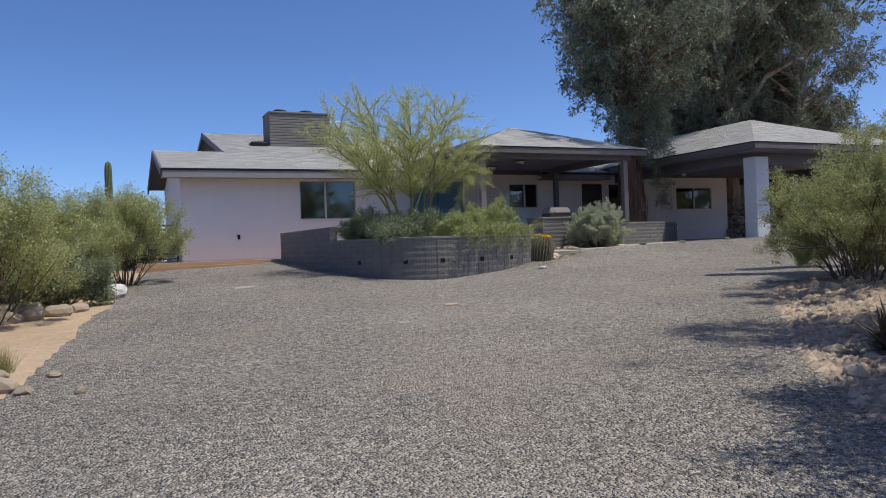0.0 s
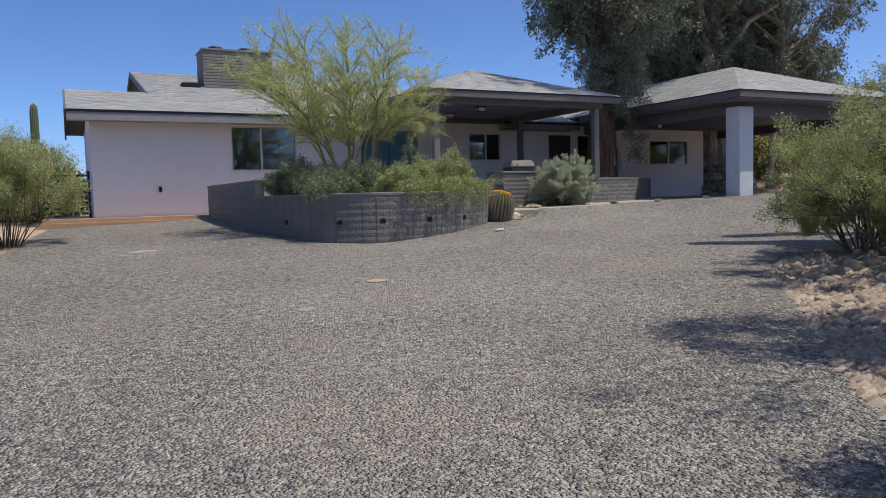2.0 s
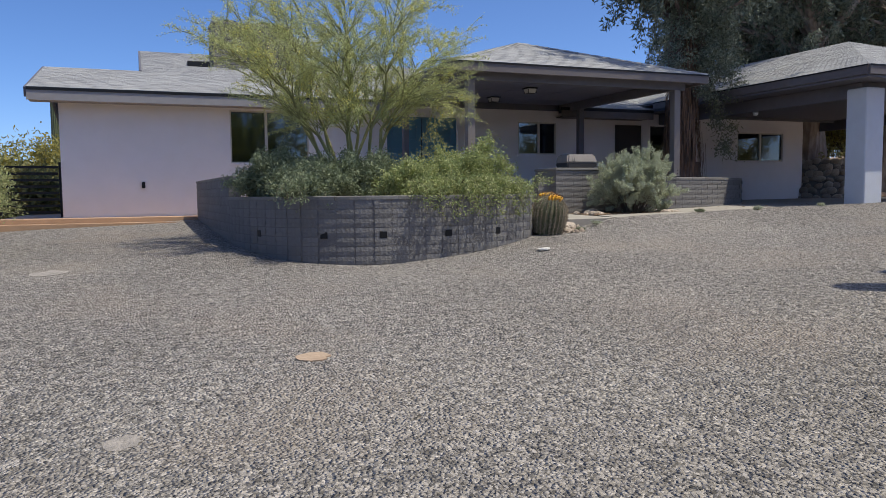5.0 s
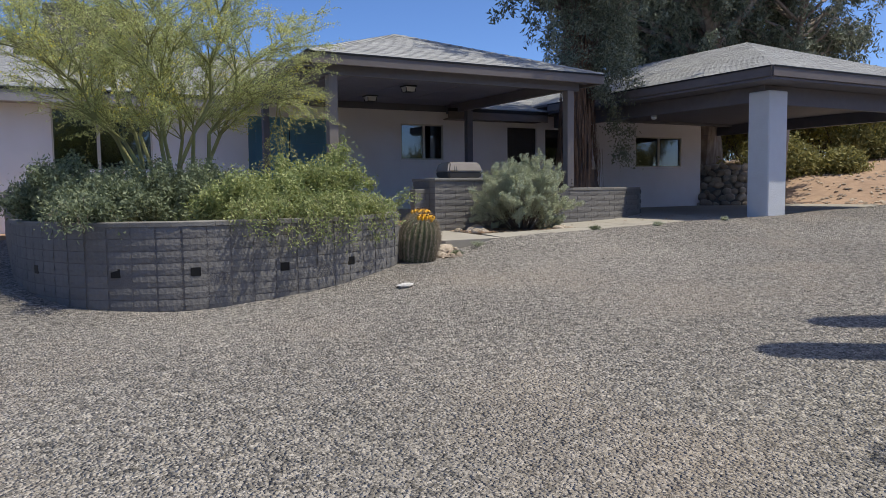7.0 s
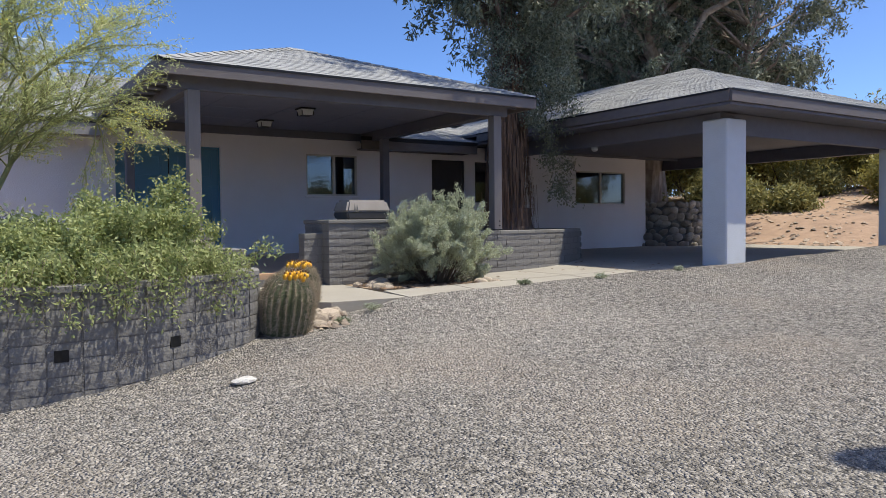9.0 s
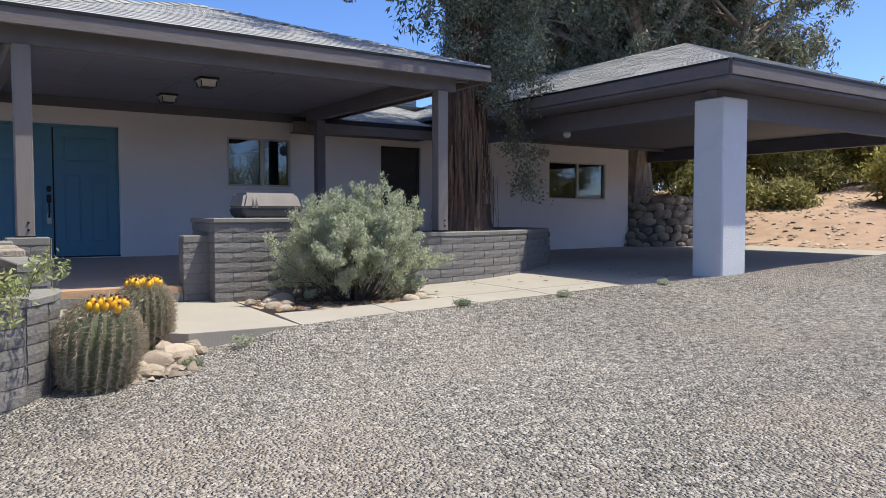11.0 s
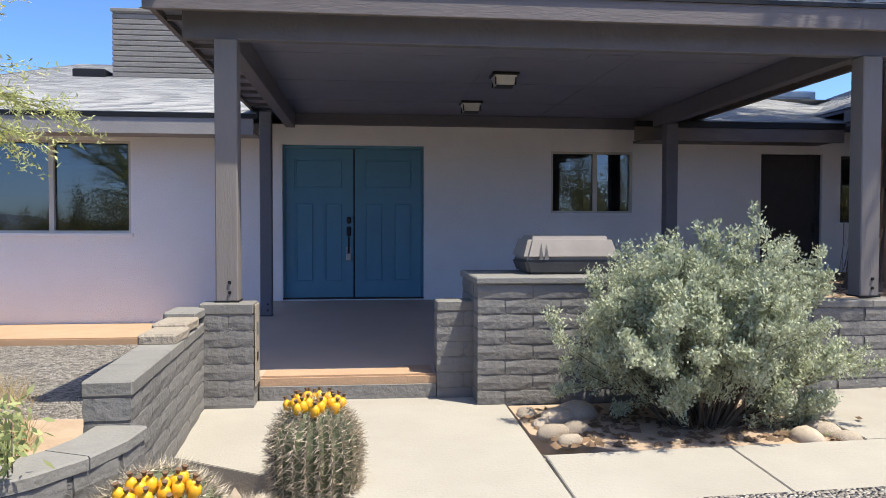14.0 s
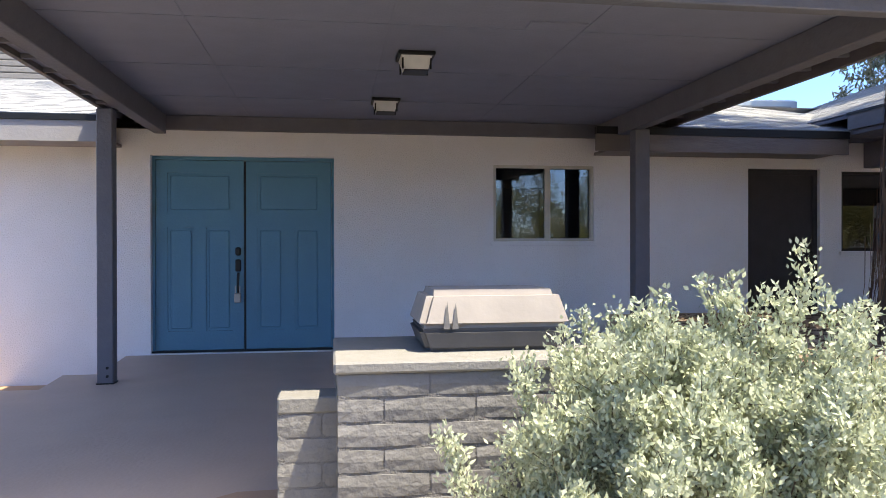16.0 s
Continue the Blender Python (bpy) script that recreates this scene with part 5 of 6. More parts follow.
# low hanging sprays round the trunk
rng = random.Random(8)
o = plant("hanging_branch", 15.65, 19.6, 2.5, "hanging leafy eucalyptus branches beside the shaggy trunk", "branch")
segs, cs = [], []
for (bx, by, bz, ex, ey, ez_) in ((0.1, -0.1, 4.2, 0.9, -0.7, 2.5), (0.2, -0.1, 4.6, 0.5, -0.8, 2.9), (-0.1, 0, 4.5, -0.7, -0.5, 2.6), (0.2, 0, 3.2, 0.85, -0.5, 1.0), (0.1, 0, 4.9, 1.0, -0.3, 3.2), (0, -0.2, 3.9, 0.1, -0.6, 2.4)):
    b, e = Vector((bx, by, bz)), Vector((ex, ey, ez_))
    prev = b
    for j in range(1, 7):
        u = j / 6
        q = b.lerp(e, u) + Vector((0, 0, 0.3 * math.sin(u * math.pi)))
        segs.append((prev, 0.02 * (1.1 - u), q, 0.02 * (1.0 - 0.9 * u)))
        prev = q
        for k in range(5):
            cs.append((q.x + rng.gauss(0, 0.14), q.y + rng.gauss(0, 0.14), q.z + rng.gauss(-0.1, 0.14)))
tagged(limbs("stem", o, segs, BARK, 4), kind="stuff")
leaves("foliage", o, cs, 95, 0.10, 0.072, 0.030, EUCL, 5, droop=0.6)
eucalyptus(23.9, 23.6, 2.2, 13.5, 33, "tall eucalyptus with pale mottled trunk behind the carport", 0.42, PALEBARK, 4.2, 4.5, clusters=120, size=0.19, lean=(0.04, 0))
eucalyptus(25.6, 22.0, 2.3, 11.0, 37, "tall dark eucalyptus beyond the carport", 0.16, PALEBARK, 3.2, 4.4, clusters=90, size=0.18)
eucalyptus(29.5, 28.0, 2.6, 14.0, 39, "tall eucalyptus on the slope beyond the carport", 0.4, PALEBARK, 4.4, 3.5, clusters=110, size=0.2)

palo_verde(6.45, 16.4, 2.02, ((172, 1.9, 2.5, 0.35), (150, 1.7, 2.9, 0.25), (205, 1.7, 2.1, 0.4), (185, 1.2, 3.0, 0.2), (120, 1.1, 3.2, 0.1), (75, 0.7, 3.3, 0.0), (20, 0.9, 3.2, 0.15), (-25, 1.4, 2.5, 0.45), (0, 1.5, 1.8, 0.6), (-60, 1.1, 2.9, 0.25), (-110, 0.9, 3.0, 0.1), (250, 1.3, 2.4, 0.3)), 4, "yellow green palo verde in blossom inside the curved planter")
for i, (sx, sy, srx, sry, sh, m, lab) in enumerate((
        (5.15, 16.0, 0.6, 0.6, 0.95, DARKL, "dark grey green shrub spilling over the planter wall"),
        (5.5, 15.2, 0.55, 0.5, 0.8, DARKL, "grey green shrub hanging over the planter wall"),
        (6.1, 15.6, 0.7, 0.6, 0.95, DARKL, "dark green shrub at the foot of the palo verde"),
        (6.8, 15.7, 0.7, 0.6, 0.9, DARKL, "dark green shrub under the palo verde"),
        (6.9, 14.95, 0.6, 0.45, 0.7, DAMP, "bright green shrub with blossoms spilling over the wall"),
        (7.5, 15.1, 0.65, 0.5, 0.85, DAMP, "bright green flowering shrub in the planter"),
        (8.0, 15.3, 0.6, 0.5, 1.1, DAMP, "tall bright green shrub in the planter"),
        (8.4, 15.3, 0.34, 0.3, 0.5, DAMP, "low bright green shrub by the planter end"))):
    shrub("planter_shrub", sx, sy, 2.0, srx, sry, sh * 1.25, 34, 15, 0.050, 0.020, m, 60 + i, lab, clump=0.05, group="planter shrubs", dense=0.55)
for i, (sx, sy, m) in enumerate(((5.35, 14.95, DARKL), (7.0, 14.47, DAMP), (8.0, 14.7, DAMP), (7.3, 14.5, DAMP), (7.75, 14.6, DAMP), (8.3, 14.85, DAMP), (8.65, 15.05, DAMP))):
    rng = random.Random(900 + i)
    o = plant("trailing_sprig", sx, sy, 2.3, "leafy sprigs trailing over the planter wall cap", "shrub", "trailing sprigs")
    segs, cs = [], []
    for k in range(17):
        b = Vector((rng.uniform(-0.3, 0.3), rng.uniform(0.0, 0.2), 0.0))
        e = b + Vector((rng.gauss(0, 0.1), -rng.uniform(0.22, 0.50), -rng.uniform(-0.2, 0.30)))
        prev = b
        for j in range(1, 6):
            u = j / 5
            q = b.lerp(e, u) + Vector((0, 0, 0.14 * math.sin(u * math.pi)))
            segs.append((prev, 0.003, q, 0.002))
            prev = q
            cs += [tuple(q)] * 2
    tagged(limbs("stem", o, segs, TWIG, 3), kind="stuff")
    leaves("foliage", o, cs, 8, 0.035, 0.048, 0.018, m, 950 + i)

# silver shrub
shrub("silver_shrub", 12.22, 17.02, 1.87, 0.97, 0.62, 1.54, 104, 32, 0.026, 0.0135, SILV, 80, "round silver green desert sage shrub by the block counter", clump=0.020, dense=0.8, stemr=0.007, rise=1.2, lowest=0.08, spread=0.5, wob=0.13)

# creosote by the driveway
for i, (sx, sy, r_, h_) in enumerate(((9.2, 6.65, 1.12, 2.7), (10.2, 6.5, 1.2, 2.9), (10.9, 8.1, 0.9, 2.0), (9.9, 7.6, 0.8, 1.6))):
    shrub("creosote_bush", sx, sy, ground_z(sx, sy), r_, r_, h_, 20, 8, 0.030, 0.015, CREO, 100 + i, "olive creosote bush with small yellowish leaves on rocky soil" if i < 2 else "smaller olive creosote bush", clump=0.035, dense=0.3, stemr=0.013, group="creosote bushes", depth=4, spread=0.62, wob=0.16)
# left side
for i, (sx, sy, r_, h_, m, lab) in enumerate(((-1.9, 12.6, 1.3, 2.9, CREO, "tall light green desert bush beside the driveway"), (-3.6, 10.8, 1.6, 3.2, DAMP, "tall light green desert bush beside the rocks"), (0.1, 17.7, 1.35, 2.9, CREO, "airy olive bush before the white house corner"), (-1.0, 14.3, 0.95, 1.1, DARKL, "low dark grey green bush by the white rock"),
                                              (-2.0, 16.0, 1.2, 2.4, FARL, "hazy olive desert bush"), (-3.2, 20, 1.6, 2.4, FARL, "wide olive desert bush"), (-1.7, 18.6, 1.1, 2.0, CREO, "olive desert bush by the fence"), (8.1, 4.1, 0.9, 1.9, CREO, "olive creosote bush on the rocky edge"), (6.6, 1.9, 0.9, 1.7, CREO, "low olive creosote bush on the rocky edge"), (-1.0, 16.4, 1.0, 2.1, CREO, "olive desert bush behind the white rock"))):
    shrub("desert_bush", sx, sy, ground_z(sx, sy), r_, r_, h_, 28, 12, 0.046, 0.018, m, 120 + i, lab, clump=0.07, dense=0.5, stemr=0.012, depth=3)


# Unseen trees, added only to throw shadow across the gravel and rocks.
for i, (sx, sy, r_, h_) in enumerate(((7.75, 3.95, 0.6, 5.8), (5.3, 1.7, 0.6, 5.4), (6.5, 2.3, 0.6, 5.6))):
    shrub("unseen_shade_tree", sx, sy, ground_z(sx, sy), r_, r_, h_, 14, 18, 0.06, 0.03, DARKL, 170 + i, "unseen tall thin tree added to shade the driveway edge", "tree", clump=0.12, dense=0.5, stemr=0.03, depth=3, group="thin desert trees", wide=3.5)

# ---- cacti ----
def barrel(x, y, z, r, h, seed, label, fruits=14, tilt=(0, 0), arc=(0.0, 6.283)):
    rng = random.Random(seed)
    o = root("barrel_cactus", x, y, z, label, "cactus", "barrel cacti")
    o.rotation_euler = (radians(tilt[0]), radians(tilt[1]), 0)
    ribs, rings = 22, 14
    bm = bmesh.new()
    vs = []
    for j in range(rings + 1):
        t = j / rings
        prof = (0.80 + 0.35 * math.sin(min(t * 1.25, 1) * math.pi * 0.75)) if t < 0.8 else 1.0
        rad = r * (math.sin(math.acos(min(1, max(0, (t - 0.55) / 0.45)))) if t > 0.55 else 0.84 + 0.16 * math.sin(t / 0.55 * math.pi / 2))
        zz = h * t
        ring = []
        for i in range(ribs * 2):
            a = math.pi * i / ribs
            q = rad * (1.0 if i % 2 == 0 else 0.86)
            ring.append(bm.verts.new((math.cos(a) * q, math.sin(a) * q, zz * (1 if j < rings else 0.985))))
        vs.append(ring)
    for a, b in zip(vs, vs[1:]):
        for i in range(ribs * 2):
            k = (i + 1) % (ribs * 2)
            bm.faces.new((a[i], a[k], b[k], b[i]))
    bm.faces.new(vs[0])
    obj("body", bm, CACT, o, "ribbed green body")
    co = []
    for j in range(1, rings * 2):
        t = j / rings / 2 + 0.02
        if t >= 1:
            continue
        rad = r * (math.sin(math.acos(min(1, max(0, (t - 0.55) / 0.45)))) if t > 0.55 else 0.84 + 0.16 * math.sin(t / 0.55 * math.pi / 2))
        for i in range(ribs):
            a = 2 * math.pi * i / ribs
            c = Vector((math.cos(a) * rad, math.sin(a) * rad, h * t))
            out = Vector((math.cos(a), math.sin(a), 1.4 * max(0, t - 0.6))).normalized()
            for s in range(17):
                v = (out * rng.uniform(0.15, 1) + Vector((rng.gauss(0, 0.6), rng.gauss(0, 0.6), rng.gauss(0, 0.6)))).normalized()
                e = c + v * rng.uniform(0.035, 0.075)
                w = v.cross(Vector((rng.random(), rng.random(), rng.random()))).normalized() * 0.0023
                co += [tuple(c - w), tuple(c + w), tuple(e)]
    arr("spine_coat", np.array(co), 3, SPINE, o, "dense curved spines", "stuff")
    for i in range(fruits):
        a = arc[0] + (arc[1] - arc[0]) * i / fruits + rng.uniform(-0.15, 0.15)
        q = r * (0.62, 0.46, 0.34)[i % 3] * rng.uniform(0.92, 1.1)
        f = new("fruit")
        f.parent = o
        f.location = (math.cos(a) * q, math.sin(a) * q, h * (1.0 - 0.16 * (q / r) ** 2) + 0.005)
        f.rotation_euler = (0, 0.5 * q / r, a)
        bm = bmesh.new()
        bmesh.ops.create_icosphere(bm, subdivisions=1, radius=0.026, matrix=Matrix.Diagonal((1, 1, 1.6, 1)))
        obj("flesh", bm, FRUIT, f, "yellow fruit", smooth=True)
        bm = bmesh.new()
        bmesh.ops.create_cone(bm, cap_ends=True, segments=6, radius1=0.007, radius2=0.011, depth=0.016, matrix=Matrix.Translation((0, 0, 0.046)))
        obj("tip", bm, FRUITT, f, "dry brown tip")
    return o


barrel(9.33, 15.30, 1.63, 0.26, 0.63, 1, "large spiny barrel cactus with yellow fruit beside the planter wall", 15, (6, 5), arc=(-2.4, -0.2))
barrel(9.86, 16.22, 1.72, 0.22, 0.56, 2, "spiny barrel cactus with a ring of yellow fruit beside the walk", 24)
barrel(9.62, 15.75, 1.68, 0.12, 0.26, 3, "small spiny barrel cactus between the larger two", 0)


def saguaro(x, y, h, r, arms, label, seed=1):
    z = ground_z(x, y)
    o = root("saguaro", x, y, z, label, "cactus", "saguaros")

    def column(name, pts, rad):
        bm = bmesh.new()
        ribs = 16
        prev = None
        n = len(pts)
        for j, (px, py, pz, s) in enumerate(pts):
            ring = [bm.verts.new((px + math.cos(math.pi * i / ribs) * rad * s * (1 if i % 2 else 0.86), py + math.sin(math.pi * i / ribs) * rad * s * (1 if i % 2 else 0.86), pz)) for i in range(ribs * 2)]
            if prev:
                for i in range(ribs * 2):
                    k = (i + 1) % (ribs * 2)
                    bm.faces.new((prev[i], prev[k], ring[k], ring[i]))
            prev = ring
        bm.faces.new(prev)
        obj(name, bm, CACT, o, "ribbed green column" if name == "trunk" else "ribbed green arm")

    column("trunk", [(0, 0, h * t, s) for t, s in ((-0.02, 0.75), (0.1, 0.85), (0.3, 0.95), (0.6, 1), (0.9, 0.97), (0.96, 0.85), (0.985, 0.6), (1.0, 0.2))], r)
    for a, z0, out, top, ar in arms:
        ca, sa = math.cos(a), math.sin(a)
        pts = []
        for u in (0, 0.3, 0.6, 0.85, 1.0):
            ang = u * math.pi / 2
            pts.append((ca * (r * 0.5 + out * math.sin(ang)), sa * (r * 0.5 + out * math.sin(ang)), z0 + out * 0.6 * (1 - math.cos(ang)), 0.8 + 0.2 * u))
        bx, by, bz, _ = pts[-1]
        for u, s in ((0.4, 1), (0.8, 1), (0.93, 0.85), (0.98, 0.55), (1, 0.2)):
            pts.append((bx, by, bz + (top - bz) * u, s))
        column("arm", pts, ar)
    return o


saguaro(12.15, 8.05, 7.5, 0.25, ((0.16, 2.6, 1.25, 8.3, 0.21), (4.9, 2.4, 0.45, 4.4, 0.16)), "tall many-armed saguaro rising behind the creosote bushes")
saguaro(0.0, 41.2, 5.3, 0.19, ((0.2, 1.9, 0.6, 3.3, 0.13), (3.4, 1.6, 0.6, 2.9, 0.12)), "distant saguaro beyond the driveway bushes")


# ---- rocks ----
def rock_mesh(seed, material, sub=2, flat=0.6, rough=0.30, smooth=False):
    """A stone whose lumps come from layered noise, with a flattened side or two."""
    rng = random.Random(seed)
    off = Vector((seed * 3.1, seed * 1.7, seed * 0.3))
    cuts = [(Vector((rng.gauss(0, 1), rng.gauss(0, 1), rng.gauss(0, 1))).normalized(), rng.uniform(0.62, 0.85)) for _ in range(0 if smooth else 5)]
    bm = bmesh.new()
    bmesh.ops.create_icosphere(bm, subdivisions=sub, radius=1)
    for v in bm.verts:
        v.co *= 1 + rough * noise.noise(v.co * 0.9 + off) + rough * 0.4 * noise.noise(v.co * 2.6 + off)
        for c, lim in cuts:
            over = v.co.dot(c) - lim
            if over > 0:
                v.co -= c * over * 0.85
        v.co.z *= flat
    me = bpy.data.meshes.new("rock")
    bm.to_mesh(me)
    bm.free()
    if smooth:
        me.polygons.foreach_set("use_smooth", [True] * len(me.polygons))
    me.materials.append(material)
    return me


ROCKS = [rock_mesh(i, ROCK, 2, 0.5 + 0.08 * i) for i in range(5)]
RIVER = [rock_mesh(40 + i, ROCK, 2, 0.7, 0.22, True) for i in range(3)]


def rock(x, y, s, label="pale tan desert rock at the edge of the gravel", me=None, sz=1.0, z=None, group="", rz=None, name="rock", cat="rock"):
    o = new(name, me or ROCKS[int(abs(x * 37 + y * 11)) % 5])
    zz = ground_z(x, y) if z is None else z
    o.matrix_world = pose(x, y, zz + s * 0.22 * sz, 0, 0, (x * 977 + y * 331) % 360 if rz is None else rz) @ Matrix.Diagonal((s * 1.2, s * 0.85, s * sz, 1))
    return tagged(o, label, cat, group)


rng = random.Random(77)
bermr = []
n = 0
while n < 245:
    k = rng.randrange(1, len(EDGE) - 4)
    (ax, ay), (bx, by) = EDGE[k], EDGE[k + 1]
    t = rng.random()
    x, y = ax + (bx - ax) * t, ay + (by - ay) * t
    L = math.hypot(bx - ax, by - ay)
    off = abs(rng.gauss(0, 0.75)) + 0.05
    x += (by - ay) / L * off
    y -= (bx - ax) / L * off
    s = rng.choice((0.035, 0.045, 0.055, 0.065, 0.08)) * (1.5 if rng.random() < 0.04 else 1)
    rock(x, y, s, group="edge rocks")
    n += 1
for x, y, s in ((-1.35, 13.0, 0.28), (-1.7, 12.7, 0.25), (-1.0, 13.2, 0.2), (-2.1, 12.5, 0.3), (-0.7, 13.6, 0.16), (-1.15, 7.6, 0.16), (-1.35, 7.9, 0.14), (-0.95, 7.35, 0.1), (-1.5, 7.2, 0.15), (-0.75, 8.0, 0.08), (-1.25, 8.3, 0.12), (-1.6, 8.5, 0.15), (-0.5, 7.1, 0.06)):
    rock(x, y, s, "rounded tan and pink rock beside the gravel", group="left edge rocks")
wr = rock_mesh(91, WHITEROCK, 3, 0.7, 0.5)
rock(-0.15, 15.3, 0.29, "large white quartz boulder under the bush", wr)
rock(-0.48, 15.45, 0.2, "small white quartz boulder under the bush", wr)
rock(8.44, 13.82, 0.1, "small pale flat stone on the gravel", wr, sz=0.5)
for i, (x, y, s) in enumerate(((9.98, 15.72, 0.13), (10.1, 15.86, 0.09), (9.80, 15.60, 0.11), (10.17, 15.97, 0.1), (9.7, 15.35, 0.09), (9.95, 15.95, 0.1), (9.55, 15.3, 0.07), (10.2, 15.8, 0.07))):
    rock(x, y, s, "broken tan rock between the cacti and the walk", group="cactus rocks")
for i in range(15):
    x, y = rng.uniform(9.2, 10.12), rng.uniform(15.3, 16.75)
    if (x - 9.33) ** 2 + (y - 15.3) ** 2 < 0.075 or (x - 9.86) ** 2 + (y - 16.22) ** 2 < 0.06 or y > 16.75 - 0.75 * (x - 9.0):
        continue
    rock(x, y, rng.choice((0.03, 0.045, 0.06, 0.09)), "broken tan rock between the cacti and the walk", z=ground_z(x, y) + 0.02, group="cactus rocks")
for i, (x, y, s) in enumerate(((11.17, 17.35, 0.08), (11.22, 17.1, 0.075), (11.24, 16.88, 0.09), (11.48, 17.3, 0.14), (11.34, 17.2, 0.12), (11.3, 16.72, 0.07), (11.4, 16.95, 0.09), (12.7, 16.62, 0.11), (12.88, 16.75, 0.1), (12.95, 16.6, 0.08), (12.98, 17.0, 0.09), (12.85, 17.3, 0.12))):
    rock(x, y, s, "rounded river rock under the silver shrub", me=RIVER[i % 3], sz=0.95, z=1.87, group="shrub bed rocks")
for i_, (x, y, s) in enumerate(((4.37, 9.82, 0.14), (3.19, 8.73, 0.12), (2.24, 15.03, 0.3))):
    if s:
        c = new("utility_cover" if s > 0.2 else "flat_stone")
        bm = bmesh.new()
        bmesh.ops.create_circle(bm, cap_ends=True, segments=18, radius=s * 0.8)
        for v in bm.verts:
            v.co *= 1 + rng.uniform(-0.22, 0.15)
        r = bmesh.ops.extrude_face_region(bm, geom=list(bm.faces))
        bmesh.ops.translate(bm, verts=[v for v in r["geom"] if isinstance(v, bmesh.types.BMVert)], vec=(0, 0, 0.03))
        me = bpy.data.meshes.new("bare_patch")
        bm.to_mesh(me)
        bm.free()
        me.materials.append(DIRT if i_ == 0 else PACKED)
        c.name = "bare_patch"
        bpy.data.objects.remove(c)
        c = new("bare_patch", me)
        c.matrix_world = pose(x, y, ground_z(x, y) - (0.021 if i_ == 0 else 0.026), 2.9, -2.0)
        tagged(c, "flat tan bare patch of earth showing through the gravel", "patch", "bare patches")

# fieldstone retaining wall
fw = root("stone_retaining_wall", 23.6, 22.4, 2.0, "rounded fieldstone retaining wall round the tall eucalyptus", "wall")
SM = [rock_mesh(200 + i, WALLROCK, 2, 0.9, 0.3, True) for i in range(6)]
bm = bmesh.new()
bmesh.ops.create_cone(bm, cap_ends=True, segments=32, radius1=1.64, radius2=1.30, depth=1.30, matrix=Matrix.Translation((0.45, 1.0, 0.58)))
for v in bm.verts:
    if v.co.z > 1 and v.co.x > 0.9:
        v.co.z -= 0.45 * (v.co.x - 0.9)
obj("mortar", bm, MORTAR, fw)
for j in range(7):
    for i in range(19):
        a = math.pi * (0.98 + 1.08 * (i + 0.5 * (j % 2) + rng.uniform(-0.2, 0.2)) / 19)
        rad = 1.63 - 0.36 * j / 7
        px, pz = 0.45 + math.cos(a) * rad, 0.08 + j * 0.185 + rng.uniform(-0.04, 0.04)
        if pz > 1.28 - 0.45 * max(0, px - 0.9):
            continue
        o = new("stone", SM[rng.randrange(6)])
        o.parent = fw
        s = rng.uniform(0.095, 0.145)
        o.matrix_local = Matrix.Translation((px, 1.0 + math.sin(a) * rad, pz)) @ Matrix.Rotation(a + math.pi / 2, 4, "Z") @ Matrix.Rotation(rng.uniform(-0.5, 0.5), 4, "Y") @ Matrix.Diagonal((s * rng.uniform(1.0, 1.35), s * 0.7, s * rng.uniform(0.8, 1.0), 1))

# grill with a cover
gr = root("covered_grill", 11.62, 18.1, 2.79, "grill under a torn grey vinyl cover on the counter", "grill")


def frustum(name, w0, d0, w1, d1, z0, z1, material, parent, label="", bev=0.02):
    bm = bmesh.new()
    lo = [bm.verts.new((sx * w0, sy * d0, z0)) for sx, sy in ((-1, -1), (1, -1), (1, 1), (-1, 1))]
    hi = [bm.verts.new((sx * w1, sy * d1, z1)) for sx, sy in ((-1, -1), (1, -1), (1, 1), (-1, 1))]
    bm.faces.new(lo[::-1])
    bm.faces.new(hi)
    for i in range(4):
        bm.faces.new((lo[i], lo[(i + 1) % 4], hi[(i + 1) % 4], hi[i]))
    bmesh.ops.bevel(bm, geom=list(bm.edges), offset=bev, segments=2, affect="EDGES")
    return obj(name, bm, material, parent, label)


frustum("skirt", 0.32, 0.22, 0.36, 0.25, 0.0, 0.11, TARPD, gr, "dark vinyl skirt")
frustum("cover", 0.365, 0.255, 0.31, 0.20, 0.105, 0.285, TARP, gr, "sun-bleached grey vinyl top", 0.03)
bm = bmesh.new()
for x0 in (-0.24, -0.20):
    v = [bm.verts.new(p) for p in ((x0 - 0.01, -0.262, 0.11), (x0 + 0.02, -0.262, 0.11), (x0 + 0.012, -0.228, 0.21 + x0 * -0.1))]
    bm.faces.new(v)
obj("tear", bm, TARPD, gr, "dark slits torn in the vinyl")

# low weeds along the walk
for i, (x, y, s) in enumerate(((10.52, 15.70, 0.15), (12.75, 15.72, 0.12), (14.0, 15.6, 0.12), (10.02, 15.42, 0.10), (15.6, 15.6, 0.10))):
    shrub("weed", x, y, ground_z(x, y), s, s, s * 0.8, 20, 5, 0.022, 0.006, DARKL if i % 2 else SILV, 300 + i, "small green weed at the edge of the concrete walk", "weed", clump=0.012, stemr=0.002, group="edge weeds", depth=1)


